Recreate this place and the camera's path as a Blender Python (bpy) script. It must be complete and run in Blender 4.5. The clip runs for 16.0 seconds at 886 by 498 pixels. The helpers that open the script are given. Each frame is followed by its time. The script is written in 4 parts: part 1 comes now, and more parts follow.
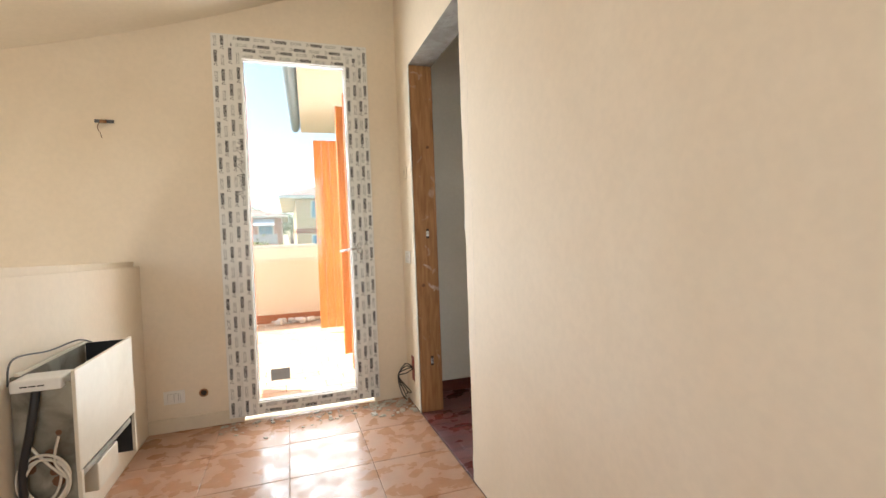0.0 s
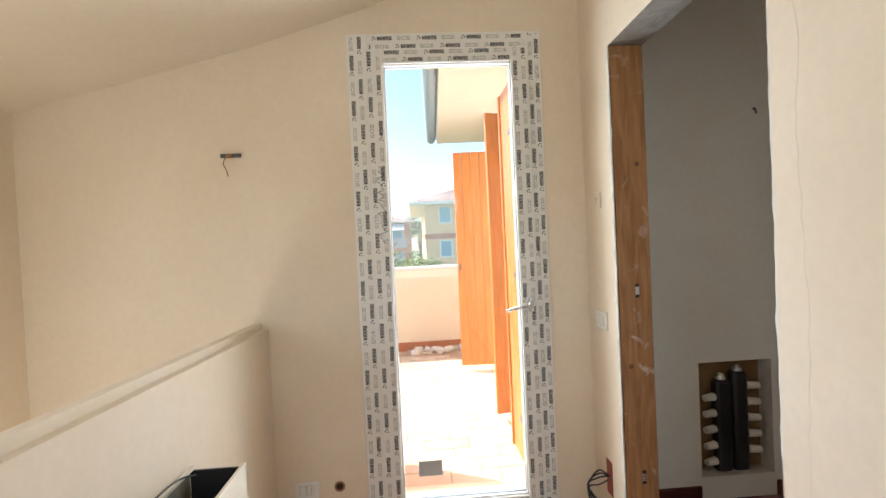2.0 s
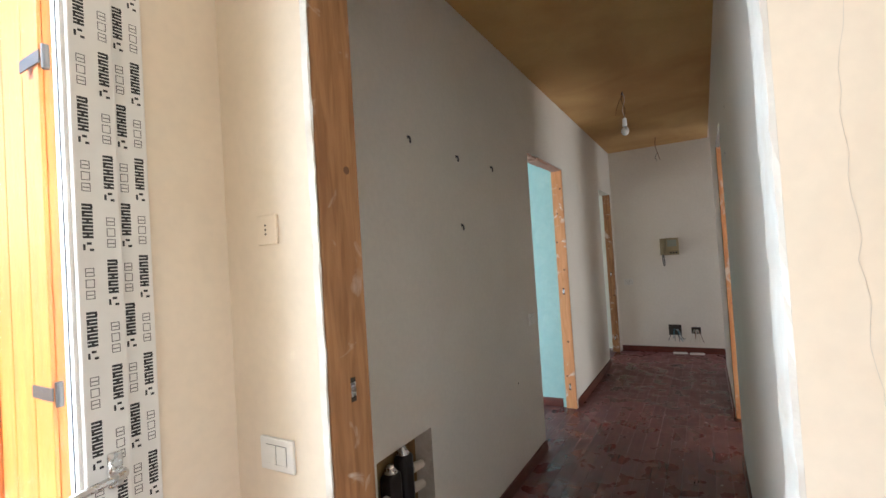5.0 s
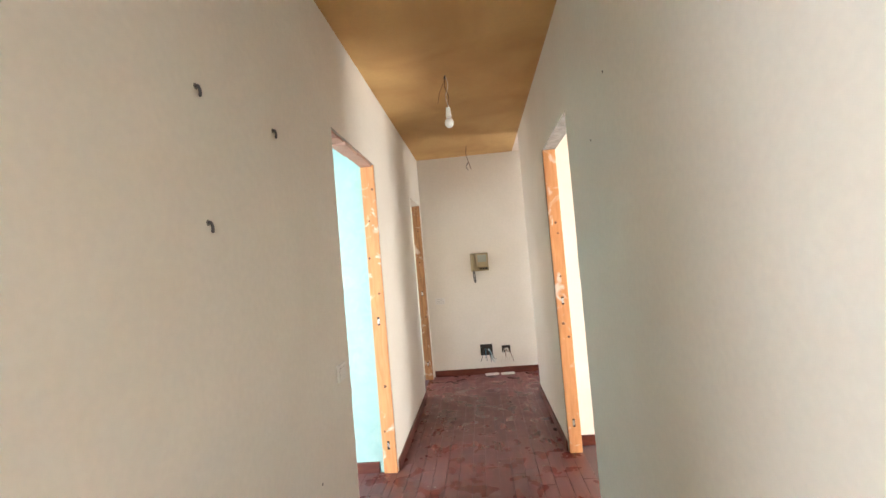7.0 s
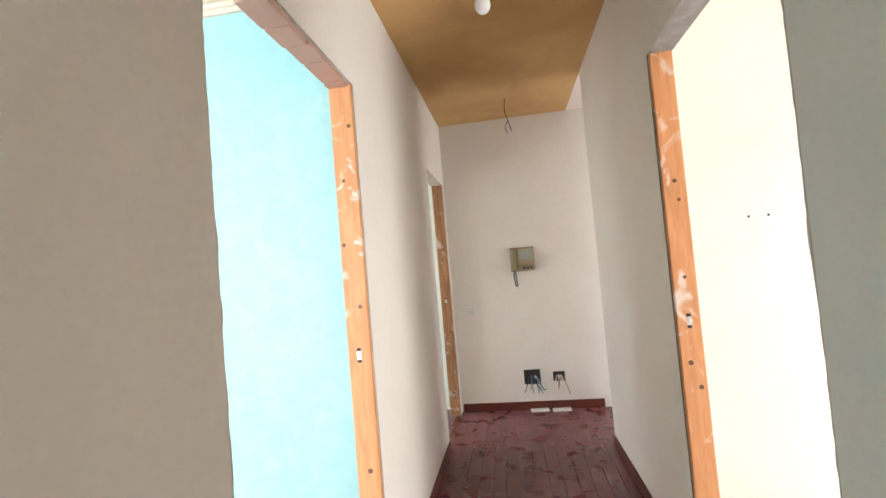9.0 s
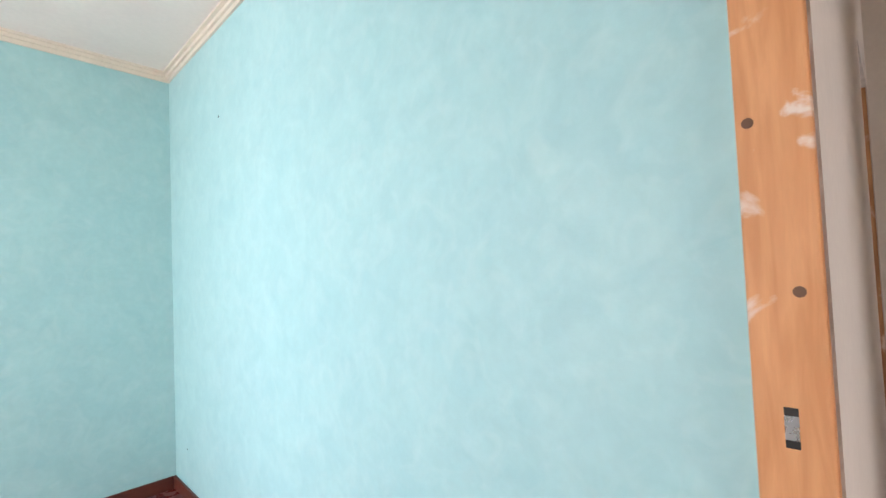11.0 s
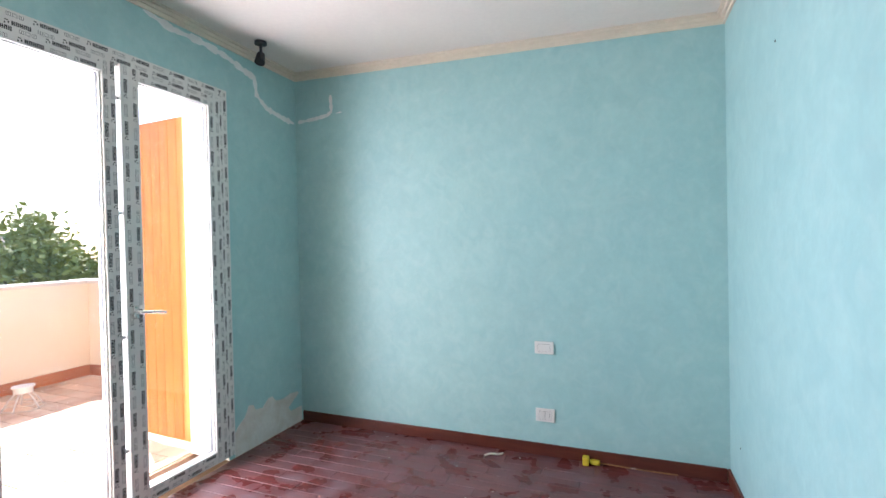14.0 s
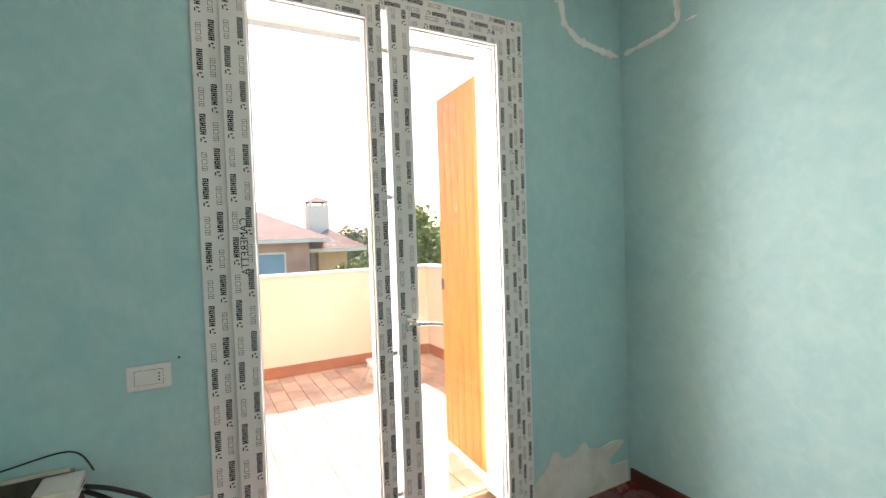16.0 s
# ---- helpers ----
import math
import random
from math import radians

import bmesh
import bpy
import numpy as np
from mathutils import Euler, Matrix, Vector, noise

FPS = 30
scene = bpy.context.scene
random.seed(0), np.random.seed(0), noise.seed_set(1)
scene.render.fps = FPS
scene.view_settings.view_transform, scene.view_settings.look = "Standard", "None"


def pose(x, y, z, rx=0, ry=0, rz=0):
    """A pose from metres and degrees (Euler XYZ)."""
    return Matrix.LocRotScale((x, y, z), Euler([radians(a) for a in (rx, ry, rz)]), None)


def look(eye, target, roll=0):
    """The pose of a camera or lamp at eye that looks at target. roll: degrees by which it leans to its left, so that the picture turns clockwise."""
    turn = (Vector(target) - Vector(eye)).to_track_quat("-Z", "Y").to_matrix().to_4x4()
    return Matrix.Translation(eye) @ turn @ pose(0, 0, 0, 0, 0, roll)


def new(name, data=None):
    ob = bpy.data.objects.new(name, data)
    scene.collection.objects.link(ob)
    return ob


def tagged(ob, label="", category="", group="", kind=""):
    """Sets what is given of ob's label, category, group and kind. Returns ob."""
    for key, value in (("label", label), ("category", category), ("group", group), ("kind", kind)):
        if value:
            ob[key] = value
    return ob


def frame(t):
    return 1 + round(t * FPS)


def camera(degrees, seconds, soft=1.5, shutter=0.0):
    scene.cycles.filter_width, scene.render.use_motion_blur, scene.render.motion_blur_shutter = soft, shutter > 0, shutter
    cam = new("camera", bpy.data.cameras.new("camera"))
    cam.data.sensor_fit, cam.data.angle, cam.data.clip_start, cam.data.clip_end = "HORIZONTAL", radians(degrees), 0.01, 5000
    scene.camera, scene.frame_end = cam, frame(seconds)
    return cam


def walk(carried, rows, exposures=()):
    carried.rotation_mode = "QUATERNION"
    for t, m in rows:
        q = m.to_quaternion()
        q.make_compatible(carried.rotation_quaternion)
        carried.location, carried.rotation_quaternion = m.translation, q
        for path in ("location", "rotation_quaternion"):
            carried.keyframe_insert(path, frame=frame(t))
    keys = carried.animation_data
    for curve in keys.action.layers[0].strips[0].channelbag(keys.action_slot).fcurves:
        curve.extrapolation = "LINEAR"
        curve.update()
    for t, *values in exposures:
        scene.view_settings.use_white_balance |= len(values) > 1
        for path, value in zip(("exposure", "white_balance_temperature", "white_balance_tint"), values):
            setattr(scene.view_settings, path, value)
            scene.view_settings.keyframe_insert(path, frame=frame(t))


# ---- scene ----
cam = camera(88.4, 16.0)
# seconds, eye, target, roll
PATH = [
    (0, (-0.046, 0.221, 1.134), (0.595, 2.115, 1.075), -2.1),
    (0.5, (-0.076, 0.402, 1.194), (0.255, 2.374, 1.133), -2.3),
    (1, (-0.072, 0.609, 1.292), (0.066, 2.604, 1.237), -2.5),
    (1.5, (-0.095, 0.844, 1.392), (-0.016, 2.842, 1.344), -2.6),
    (2, (-0.153, 1.091, 1.406), (-0.034, 3.087, 1.371), -2.7),
    (2.5, (-0.158, 1.273, 1.498), (0.127, 3.252, 1.472), -2.9),
    (3, (-0.144, 1.576, 1.451), (0.429, 3.492, 1.442), -3.1),
    (3.5, (-0.137, 1.816, 1.478), (0.792, 3.587, 1.483), -3.2),
    (4, (-0.127, 2.036, 1.479), (1.13, 3.591, 1.505), -3.1),
    (4.5, (-0.094, 2.181, 1.451), (1.441, 3.462, 1.507), -3.4),
    (5, (-0.069, 2.242, 1.458), (1.668, 3.232, 1.504), -3.6),
    (5.2, (-0.034, 2.268, 1.458), (1.772, 3.126, 1.506), -3.7),
    (7.3, (1.134, 2.656, 1.477), (3.128, 2.791, 1.54), -4.9),
    (7.5, (1.273, 2.657, 1.458), (3.268, 2.79, 1.523), -4.9),
    (8, (1.646, 2.647, 1.476), (3.641, 2.769, 1.54), -5.1),
    (8.2, (1.79, 2.656, 1.473), (3.785, 2.773, 1.542), -5.2),
    (10.3, (3.147, 3.099, 1.339), (4.888, 4.076, 1.451), -2.4),
    (10.5, (3.228, 3.175, 1.348), (4.898, 4.269, 1.461), -2.0),
    (11, (3.354, 3.276, 1.349), (4.77, 4.687, 1.424), -2.4),
    (11.5, (3.461, 3.342, 1.399), (4.575, 5.003, 1.457), -1.1),
    (12, (3.461, 3.33, 1.412), (4.247, 5.169, 1.442), -0.9),
    (12.5, (3.503, 3.289, 1.442), (3.911, 5.247, 1.434), -1.2),
    (13, (3.564, 3.277, 1.412), (3.573, 5.277, 1.407), -1.4),
    (13.5, (3.632, 3.443, 1.398), (3.243, 5.404, 1.388), -1.3),
    (14, (3.639, 3.608, 1.416), (2.913, 5.472, 1.392), -1.2),
    (14.5, (3.641, 3.832, 1.433), (2.581, 5.527, 1.392), -1.2),
    (15, (3.524, 4.011, 1.462), (2.19, 5.5, 1.401), -1.2),
    (15.5, (3.229, 4.24, 1.433), (1.667, 5.488, 1.378), -1.6),
    (16, (2.975, 4.494, 1.444), (1.219, 5.451, 1.385), -1.9),
]
EXPOSURES = [(0.0, 1.3, 6400, 8), (2.0, 1.2, 6000, 7), (3.5, 1.35, 5700, 7), (5.2, 1.65, 5850, 9), (6.4, 2.1, 6100, 9), (7.3, 3.1, 6350, 10), (8.2, 3.15, 5750, 8),
             (10.3, 1.95, 6400, 19), (11.5, 1.9, 6050, 22), (13.0, 1.55, 5600, 23), (14.5, 1.6, 6300, 23), (16.0, 1.65, 6900, 23)]
walk(cam, [(t, look(eye, target, roll)) for t, eye, target, roll in PATH], EXPOSURES)

# ---- world, sun and area lamps for daylight in the openings ----
SUN_EL, SUN_AZ = radians(43), radians(-62)      # azimuth from +y towards +x
world = bpy.data.worlds.new("sky")
scene.world = world
world.use_nodes = True
wn = world.node_tree.nodes
sky = wn.new("ShaderNodeTexSky")
sky.sky_type = "NISHITA"
sky.sun_disc = False
sky.sun_elevation, sky.sun_rotation = SUN_EL, SUN_AZ
wn["Background"].inputs[1].default_value = 0.15
world.node_tree.links.new(sky.outputs[0], wn["Background"].inputs[0])
sun = new("sun", bpy.data.lights.new("sun", "SUN"))
sun.data.energy, sun.data.angle, sun.data.color = 5.0, radians(0.6), (1.0, 0.94, 0.84)
sun.matrix_world = look((0, 0, 0), (-math.sin(SUN_AZ) * math.cos(SUN_EL), -math.cos(SUN_AZ) * math.cos(SUN_EL), -math.sin(SUN_EL)))


def daylight(name, eye, target, w, h, watts, color):
    """An added area lamp that stands in for daylight at an opening."""
    d = bpy.data.lights.new(name, "AREA")
    d.shape, d.size, d.size_y, d.energy, d.color = "RECTANGLE", w, h, watts, color
    ob = new(name, d)
    ob.matrix_world = look(eye, target)
    return ob


daylight("daylight_door", (0.04, 3.60, 1.2), (0.1, 0, 1.0), 0.72, 2.2, 21, (0.84, 0.94, 1.0))
# Fill lamp added behind the camera; no known window stands there.
daylight("fill_back", (-0.2, -1.5, 1.5), (-0.2, 3, 1.3), 1.4, 1.3, 8.5, (1.0, 0.96, 0.9))
daylight("daylight_stair", (-1.99, 2.35, -0.75), (-0.6, 2.9, 1.3), 1.1, 0.7, 9, (1.0, 0.96, 0.86))
# Fill lamp added to lift the near hall walls, without a known source.
daylight("fill_stair_top", (-2.03, 1.7, 1.5), (1.2, 2.8, 1.4), 1.3, 0.7, 2.5, (1.0, 0.97, 0.92))
daylight("daylight_bedroom", (0.76, 5.22, 1.25), (4, 5.22, 1.2), 1.2, 2.3, 46, (0.93, 0.98, 1.0))
daylight("daylight_side_room", (2.9, -0.72, 0.42), (3.5, 2.6, 1.9), 1.5, 0.65, 26, (1.0, 0.96, 0.9))
daylight("daylight_living", (6.0, -0.75, 1.0), (6.1, 3, 1.4), 1.4, 1.6, 10, (1.0, 0.97, 0.94))
daylight("daylight_far_room", (5.6, 6.85, 1.5), (6.2, 3.4, 1.2), 1.4, 1.4, 14, (1.0, 0.95, 0.88))


# ---- materials ----
def material(name, base, other=None, scale=3.0, mix=0.5, rough=0.7, bump=0.0, bump_scale=60.0, fine=40.0, metal=0.0,
             stretch=(1, 1, 1), dust=None, dust_scale=2.0, dust_low=0.5, dust_high=0.65, per_piece=0.0, spec=0.5, swirl=0.6):
    """A surface with variation at two scales, fine relief and, where given, a layer of dust or smears."""
    m = bpy.data.materials.new(name)
    m.use_nodes = True
    nt, nd, ln = m.node_tree, m.node_tree.nodes, m.node_tree.links
    p = nd["Principled BSDF"]
    p.inputs["Metallic"].default_value = metal
    p.inputs["Specular IOR Level"].default_value = spec
    geo = nd.new("ShaderNodeNewGeometry")
    mp = nd.new("ShaderNodeMapping")
    mp.inputs["Scale"].default_value = stretch
    ln.new(geo.outputs["Position"], mp.inputs["Vector"])

    def noise_at(sc, detail=4.0, distort=0.0, mapped=True):
        n = nd.new("ShaderNodeTexNoise")
        n.inputs["Scale"].default_value, n.inputs["Detail"].default_value, n.inputs["Distortion"].default_value = sc, detail, distort
        ln.new(mp.outputs[0] if mapped else geo.outputs["Position"], n.inputs["Vector"])
        return n.outputs["Fac"]

    def ramp(value, lo, hi):
        r = nd.new("ShaderNodeMapRange")
        r.inputs["From Min"].default_value, r.inputs["From Max"].default_value = lo, hi
        ln.new(value, r.inputs["Value"])
        return r.outputs["Result"]

    def blend(fac, a, b):
        x = nd.new("ShaderNodeMix")
        x.data_type = "RGBA"
        if isinstance(fac, float):
            x.inputs[0].default_value = fac
        else:
            ln.new(fac, x.inputs[0])
        for v, i in ((a, 6), (b, 7)):
            if isinstance(v, tuple):
                x.inputs[i].default_value = (*v, 1)
            else:
                ln.new(v, x.inputs[i])
        return x.outputs[2]

    other = other or tuple(c * 0.88 for c in base)
    col = blend(ramp(noise_at(scale, 5.0, swirl), 0.5 - 0.25 / max(mix, 0.01) * 0.5, 0.5 + 0.25 / max(mix, 0.01) * 0.5), base, other)
    f = nd.new("ShaderNodeMath")
    f.operation = "MULTIPLY"
    f.inputs[1].default_value = 0.2
    ln.new(ramp(noise_at(fine, 3.0), 0.35, 0.65), f.inputs[0])
    col = blend(f.outputs[0], col, tuple(c * 0.8 for c in base))
    if per_piece:
        info = nd.new("ShaderNodeObjectInfo")
        hs = nd.new("ShaderNodeHueSaturation")
        ln.new(ramp(info.outputs["Random"], 0.0, 1.0), hs.inputs["Value"])
        nd[-1].inputs["To Min"].default_value, nd[-1].inputs["To Max"].default_value = 1 - per_piece, 1 + per_piece
        ln.new(col, hs.inputs["Color"])
        col = hs.outputs["Color"]
    rough_out = None
    if dust:
        d = ramp(noise_at(dust_scale, 7.0, 2 * swirl, False), dust_low, dust_high)
        k = nd.new("ShaderNodeMath")
        k.operation = "MULTIPLY"
        k.inputs[1].default_value = 0.85
        ln.new(d, k.inputs[0])
        col = blend(k.outputs[0], col, dust)
        r = nd.new("ShaderNodeMapRange")
        r.inputs["To Min"].default_value, r.inputs["To Max"].default_value = rough, 0.9
        ln.new(d, r.inputs["Value"])
        rough_out = r.outputs["Result"]
    ln.new(col, p.inputs["Base Color"])
    if rough_out is not None:
        ln.new(rough_out, p.inputs["Roughness"])
    else:
        r = nd.new("ShaderNodeMapRange")
        r.inputs["To Min"].default_value, r.inputs["To Max"].default_value = max(rough - 0.08, 0.02), min(rough + 0.08, 1)
        ln.new(noise_at(scale * 4), r.inputs["Value"])
        ln.new(r.outputs["Result"], p.inputs["Roughness"])
    if bump:
        b = nd.new("ShaderNodeBump")
        b.inputs["Strength"].default_value, b.inputs["Distance"].default_value = bump, 0.01
        ln.new(noise_at(bump_scale, 4.0), b.inputs["Height"])
        ln.new(b.outputs["Normal"], p.inputs["Normal"])
    return m


ROOM = material("cream_wall_paint", (0.78, 0.68, 0.55), (0.72, 0.61, 0.47), 1.6, 0.5, 0.75, 0.05, 14)
ROOM_CEIL = material("cream_ceiling_paint", (0.74, 0.65, 0.53), (0.67, 0.58, 0.45), 1.3, 0.5, 0.8, 0.1, 12)
HALL = material("grey_cream_wall_paint", (0.79, 0.75, 0.68), (0.74, 0.69, 0.61), 1.8, 0.5, 0.75, 0.05, 16)
OCHRE = material("ochre_ceiling_wash", (0.60, 0.38, 0.15), (0.48, 0.28, 0.10), 1.7, 0.8, 0.8, 0.12, 10)
TURQ = material("turquoise_sponged_paint", (0.41, 0.64, 0.62), (0.33, 0.56, 0.56), 7.0, 0.4, 0.55, 0.12, 26, dust=(0.49, 0.67, 0.64),
                dust_scale=9.0, dust_low=0.48, dust_high=1.0, swirl=0.9)
BED_CEIL = material("cream_white_ceiling", (0.84, 0.74, 0.66), None, 1.5, 0.4, 0.8, 0.08, 18)
COVE = material("cream_cornice", (0.80, 0.69, 0.55), None, 6, 0.4, 0.6)
RAW = material("raw_plaster", (0.62, 0.58, 0.52), (0.45, 0.40, 0.34), 9, 0.8, 0.95, 0.6, 45)
PATCH = material("patched_filler", (0.76, 0.74, 0.69), (0.64, 0.58, 0.50), 7, 0.8, 0.9, 0.3, 40)
FILLER = material("white_filler", (0.86, 0.86, 0.84), (0.78, 0.77, 0.74), 9, 0.6, 0.85, 0.2, 40)
CEMENT = material("grey_cement", (0.34, 0.32, 0.29), (0.22, 0.20, 0.18), 12, 0.8, 0.95, 0.7, 50)
MARBLE = material("pink_marble", (0.36, 0.17, 0.09), (0.47, 0.26, 0.16), 11, 0.45, 0.16, 0.03, 90, per_piece=0.06,
                  dust=(0.52, 0.37, 0.28), dust_scale=9.0, dust_low=0.40, dust_high=0.90, swirl=0.12)
GROUT = material("pale_grout", (0.40, 0.24, 0.15), None, 20, 0.5, 0.9)
PARQUET = material("dark_red_parquet", (0.16, 0.035, 0.03), (0.10, 0.02, 0.018), 5, 0.8, 0.24, 0.03, 70, stretch=(1, 7, 1), per_piece=0.12,
                   dust=(0.22, 0.14, 0.15), dust_scale=6.0, dust_low=0.42, dust_high=0.80, swirl=0.12)
JOINT = material("plaster_dust_joint", (0.17, 0.11, 0.11), None, 15, 0.5, 0.95)
BASE = material("dark_red_wood", (0.13, 0.032, 0.018), (0.08, 0.018, 0.012), 6, 0.7, 0.35, 0.03, 60, stretch=(1, 1, 6))
STONE_BASE = material("painted_skirting", (0.72, 0.62, 0.48), None, 5, 0.5, 0.6)
PINE = material("orange_pine", (0.70, 0.34, 0.14), (0.58, 0.25, 0.09), 5, 0.8, 0.6, 0.1, 40, stretch=(8, 8, 0.9),
                dust=(0.78, 0.70, 0.60), dust_scale=7, dust_low=0.6, dust_high=0.68)
OLDWOOD = material("brown_old_wood", (0.40, 0.20, 0.08), (0.25, 0.11, 0.04), 5, 0.9, 0.65, 0.15, 40, stretch=(8, 8, 0.9),
                   dust=(0.60, 0.50, 0.42), dust_scale=8, dust_low=0.6, dust_high=0.7)
KNOT = material("wood_knot", (0.16, 0.07, 0.03), None, 30, 0.8, 0.6)
PVC = material("white_pvc", (0.80, 0.78, 0.74), None, 8, 0.3, 0.35)
INK = material("black_print", (0.02, 0.02, 0.02), None, 20, 0.3, 0.5)
GREYINK = material("grey_print", (0.16, 0.155, 0.15), None, 20, 0.3, 0.5)
RUBBER = material("grey_gasket", (0.12, 0.12, 0.125), None, 20, 0.3, 0.5)
SHUTTER = material("orange_stained_wood", (0.62, 0.22, 0.045), (0.48, 0.15, 0.03), 4, 0.7, 0.42, 0.05, 50, stretch=(9, 9, 0.8))
IRON = material("grey_iron", (0.12, 0.12, 0.13), None, 20, 0.4, 0.45, metal=0.8)
CHROME = material("satin_steel", (0.62, 0.61, 0.59), None, 20, 0.3, 0.28, metal=1.0)
PLASTIC = material("white_plastic", (0.80, 0.78, 0.74), None, 10, 0.3, 0.4)
# Near-black colour stands in for the shade inside holes and slots.
SHADOWGAP = material("slot_shade", (0.03, 0.025, 0.02), None, 10, 0.3, 0.8)
BEIGE = material("beige_plastic", (0.34, 0.27, 0.15), (0.28, 0.22, 0.12), 8, 0.5, 0.45)
SCREEN = material("grey_green_screen", (0.30, 0.33, 0.27), None, 6, 0.3, 0.15)
BLACKP = material("black_plastic", (0.018, 0.018, 0.02), None, 12, 0.4, 0.4)
CASING = material("cream_enamel_sheet", (0.72, 0.66, 0.54), (0.64, 0.57, 0.45), 5, 0.6, 0.4)
GALV = material("dirty_galvanised_sheet", (0.34, 0.32, 0.26), (0.14, 0.12, 0.09), 9, 1.0, 0.5, 0.1, 40, metal=0.4)
CARD = material("brown_board", (0.30, 0.18, 0.07), (0.20, 0.11, 0.04), 9, 0.8, 0.85)
HOSE = material("white_hose", (0.70, 0.64, 0.54), None, 12, 0.4, 0.5)
YELLOW = material("yellow_plastic", (0.70, 0.52, 0.03), None, 12, 0.4, 0.45)
REDBOX = material("red_plastic", (0.28, 0.05, 0.03), None, 12, 0.4, 0.6)
BLUEWIRE = material("blue_wire", (0.05, 0.25, 0.32), None, 12, 0.4, 0.5)
COPPER = material("brown_wire", (0.20, 0.09, 0.04), None, 12, 0.4, 0.5)
RENDER = material("peach_render", (0.82, 0.72, 0.58), (0.78, 0.66, 0.51), 2.0, 0.5, 0.9, 0.25, 60)
SOFFIT = material("cream_soffit", (0.84, 0.80, 0.68), None, 4, 0.4, 0.8)
GUTTER = material("blue_grey_gutter", (0.32, 0.42, 0.50), None, 6, 0.4, 0.4)
COTTO = material("terracotta_tile", (0.70, 0.54, 0.41), (0.60, 0.40, 0.28), 3, 0.8, 0.75, 0.15, 50, per_piece=0.22,
                 dust=(0.68, 0.58, 0.46), dust_scale=4, dust_low=0.52, dust_high=0.7)
COTTO_TRIM = material("terracotta_skirting", (0.48, 0.20, 0.10), (0.38, 0.14, 0.07), 4, 0.7, 0.7)
COPING = material("pale_stone_coping", (0.68, 0.64, 0.57), None, 5, 0.6, 0.85, 0.2, 50)
YELLOWWALL = material("yellow_render", (0.80, 0.56, 0.32), (0.74, 0.50, 0.27), 0.6, 0.5, 0.9)
PINKWALL = material("pink_brick_wall", (0.60, 0.40, 0.31), (0.44, 0.24, 0.17), 0.8, 0.6, 0.9)
ROOFTILE = material("clay_roof_tiles", (0.34, 0.22, 0.18), (0.25, 0.15, 0.12), 1.2, 0.9, 0.9, per_piece=0.2)
BLUESHUT = material("blue_shutter", (0.22, 0.40, 0.50), None, 3, 0.4, 0.6)
GREYCLOTH = material("grey_awning", (0.50, 0.52, 0.54), None, 3, 0.4, 0.9)
BARK = material("tree_bark", (0.12, 0.08, 0.05), None, 8, 0.8, 0.95)
LEAF = material("green_leaves", (0.15, 0.20, 0.08), (0.09, 0.14, 0.05), 1.5, 1.0, 0.7)
LEAF2 = material("yellow_green_leaves", (0.30, 0.32, 0.07), (0.18, 0.22, 0.04), 1.5, 1.0, 0.7)
GRASS = material("grass_and_roads", (0.08, 0.12, 0.04), (0.14, 0.13, 0.10), 0.08, 0.9, 0.95)
BULB = material("opal_bulb", (0.78, 0.77, 0.72), None, 8, 0.3, 0.25)

GLASS = bpy.data.materials.new("window_glass")
GLASS.use_nodes = True
gn, gl = GLASS.node_tree.nodes, GLASS.node_tree.links
gn.remove(gn["Principled BSDF"])
g_mix, g_tr, g_gl = gn.new("ShaderNodeMixShader"), gn.new("ShaderNodeBsdfTransparent"), gn.new("ShaderNodeBsdfGlossy")
g_tr.inputs[0].default_value = (0.97, 0.98, 0.97, 1)
g_gl.inputs["Roughness"].default_value = 0.02
g_lw = gn.new("ShaderNodeLayerWeight")
g_pw, g_ma = gn.new("ShaderNodeMath"), gn.new("ShaderNodeMath")
g_pw.operation, g_ma.operation = "POWER", "MULTIPLY_ADD"
g_pw.inputs[1].default_value, g_ma.inputs[1].default_value, g_ma.inputs[2].default_value = 4.0, 0.6, 0.04
gl.new(g_lw.outputs["Facing"], g_pw.inputs[0]), gl.new(g_pw.outputs[0], g_ma.inputs[0]), gl.new(g_ma.outputs[0], g_mix.inputs[0])
gl.new(g_tr.outputs[0], g_mix.inputs[1]), gl.new(g_gl.outputs[0], g_mix.inputs[2])
gl.new(g_mix.outputs[0], gn["Material Output"].inputs[0])


# ---- building helpers ----
from mathutils.geometry import tessellate_polygon


def part(name, bm, mat, parent=None, label="", smooth=False):
    """Links a bmesh as one mesh object, under a thing or a part."""
    me = bpy.data.meshes.new(name)
    bm.normal_update()
    bm.to_mesh(me)
    bm.free()
    for m in (mat if isinstance(mat, (list, tuple)) else [mat]):
        me.materials.append(m)
    if smooth:
        me.polygons.foreach_set("use_smooth", [True] * len(me.polygons))
    ob = new(name, me)
    if parent is not None:
        ob.parent = parent
    if label:
        ob["label"] = label
    return ob


def thing(name, label, category, group="", kind="", at=(0, 0, 0)):
    ob = new(name)
    ob.empty_display_size = 0.05
    ob.location = at
    return tagged(ob, label, category, group, kind)


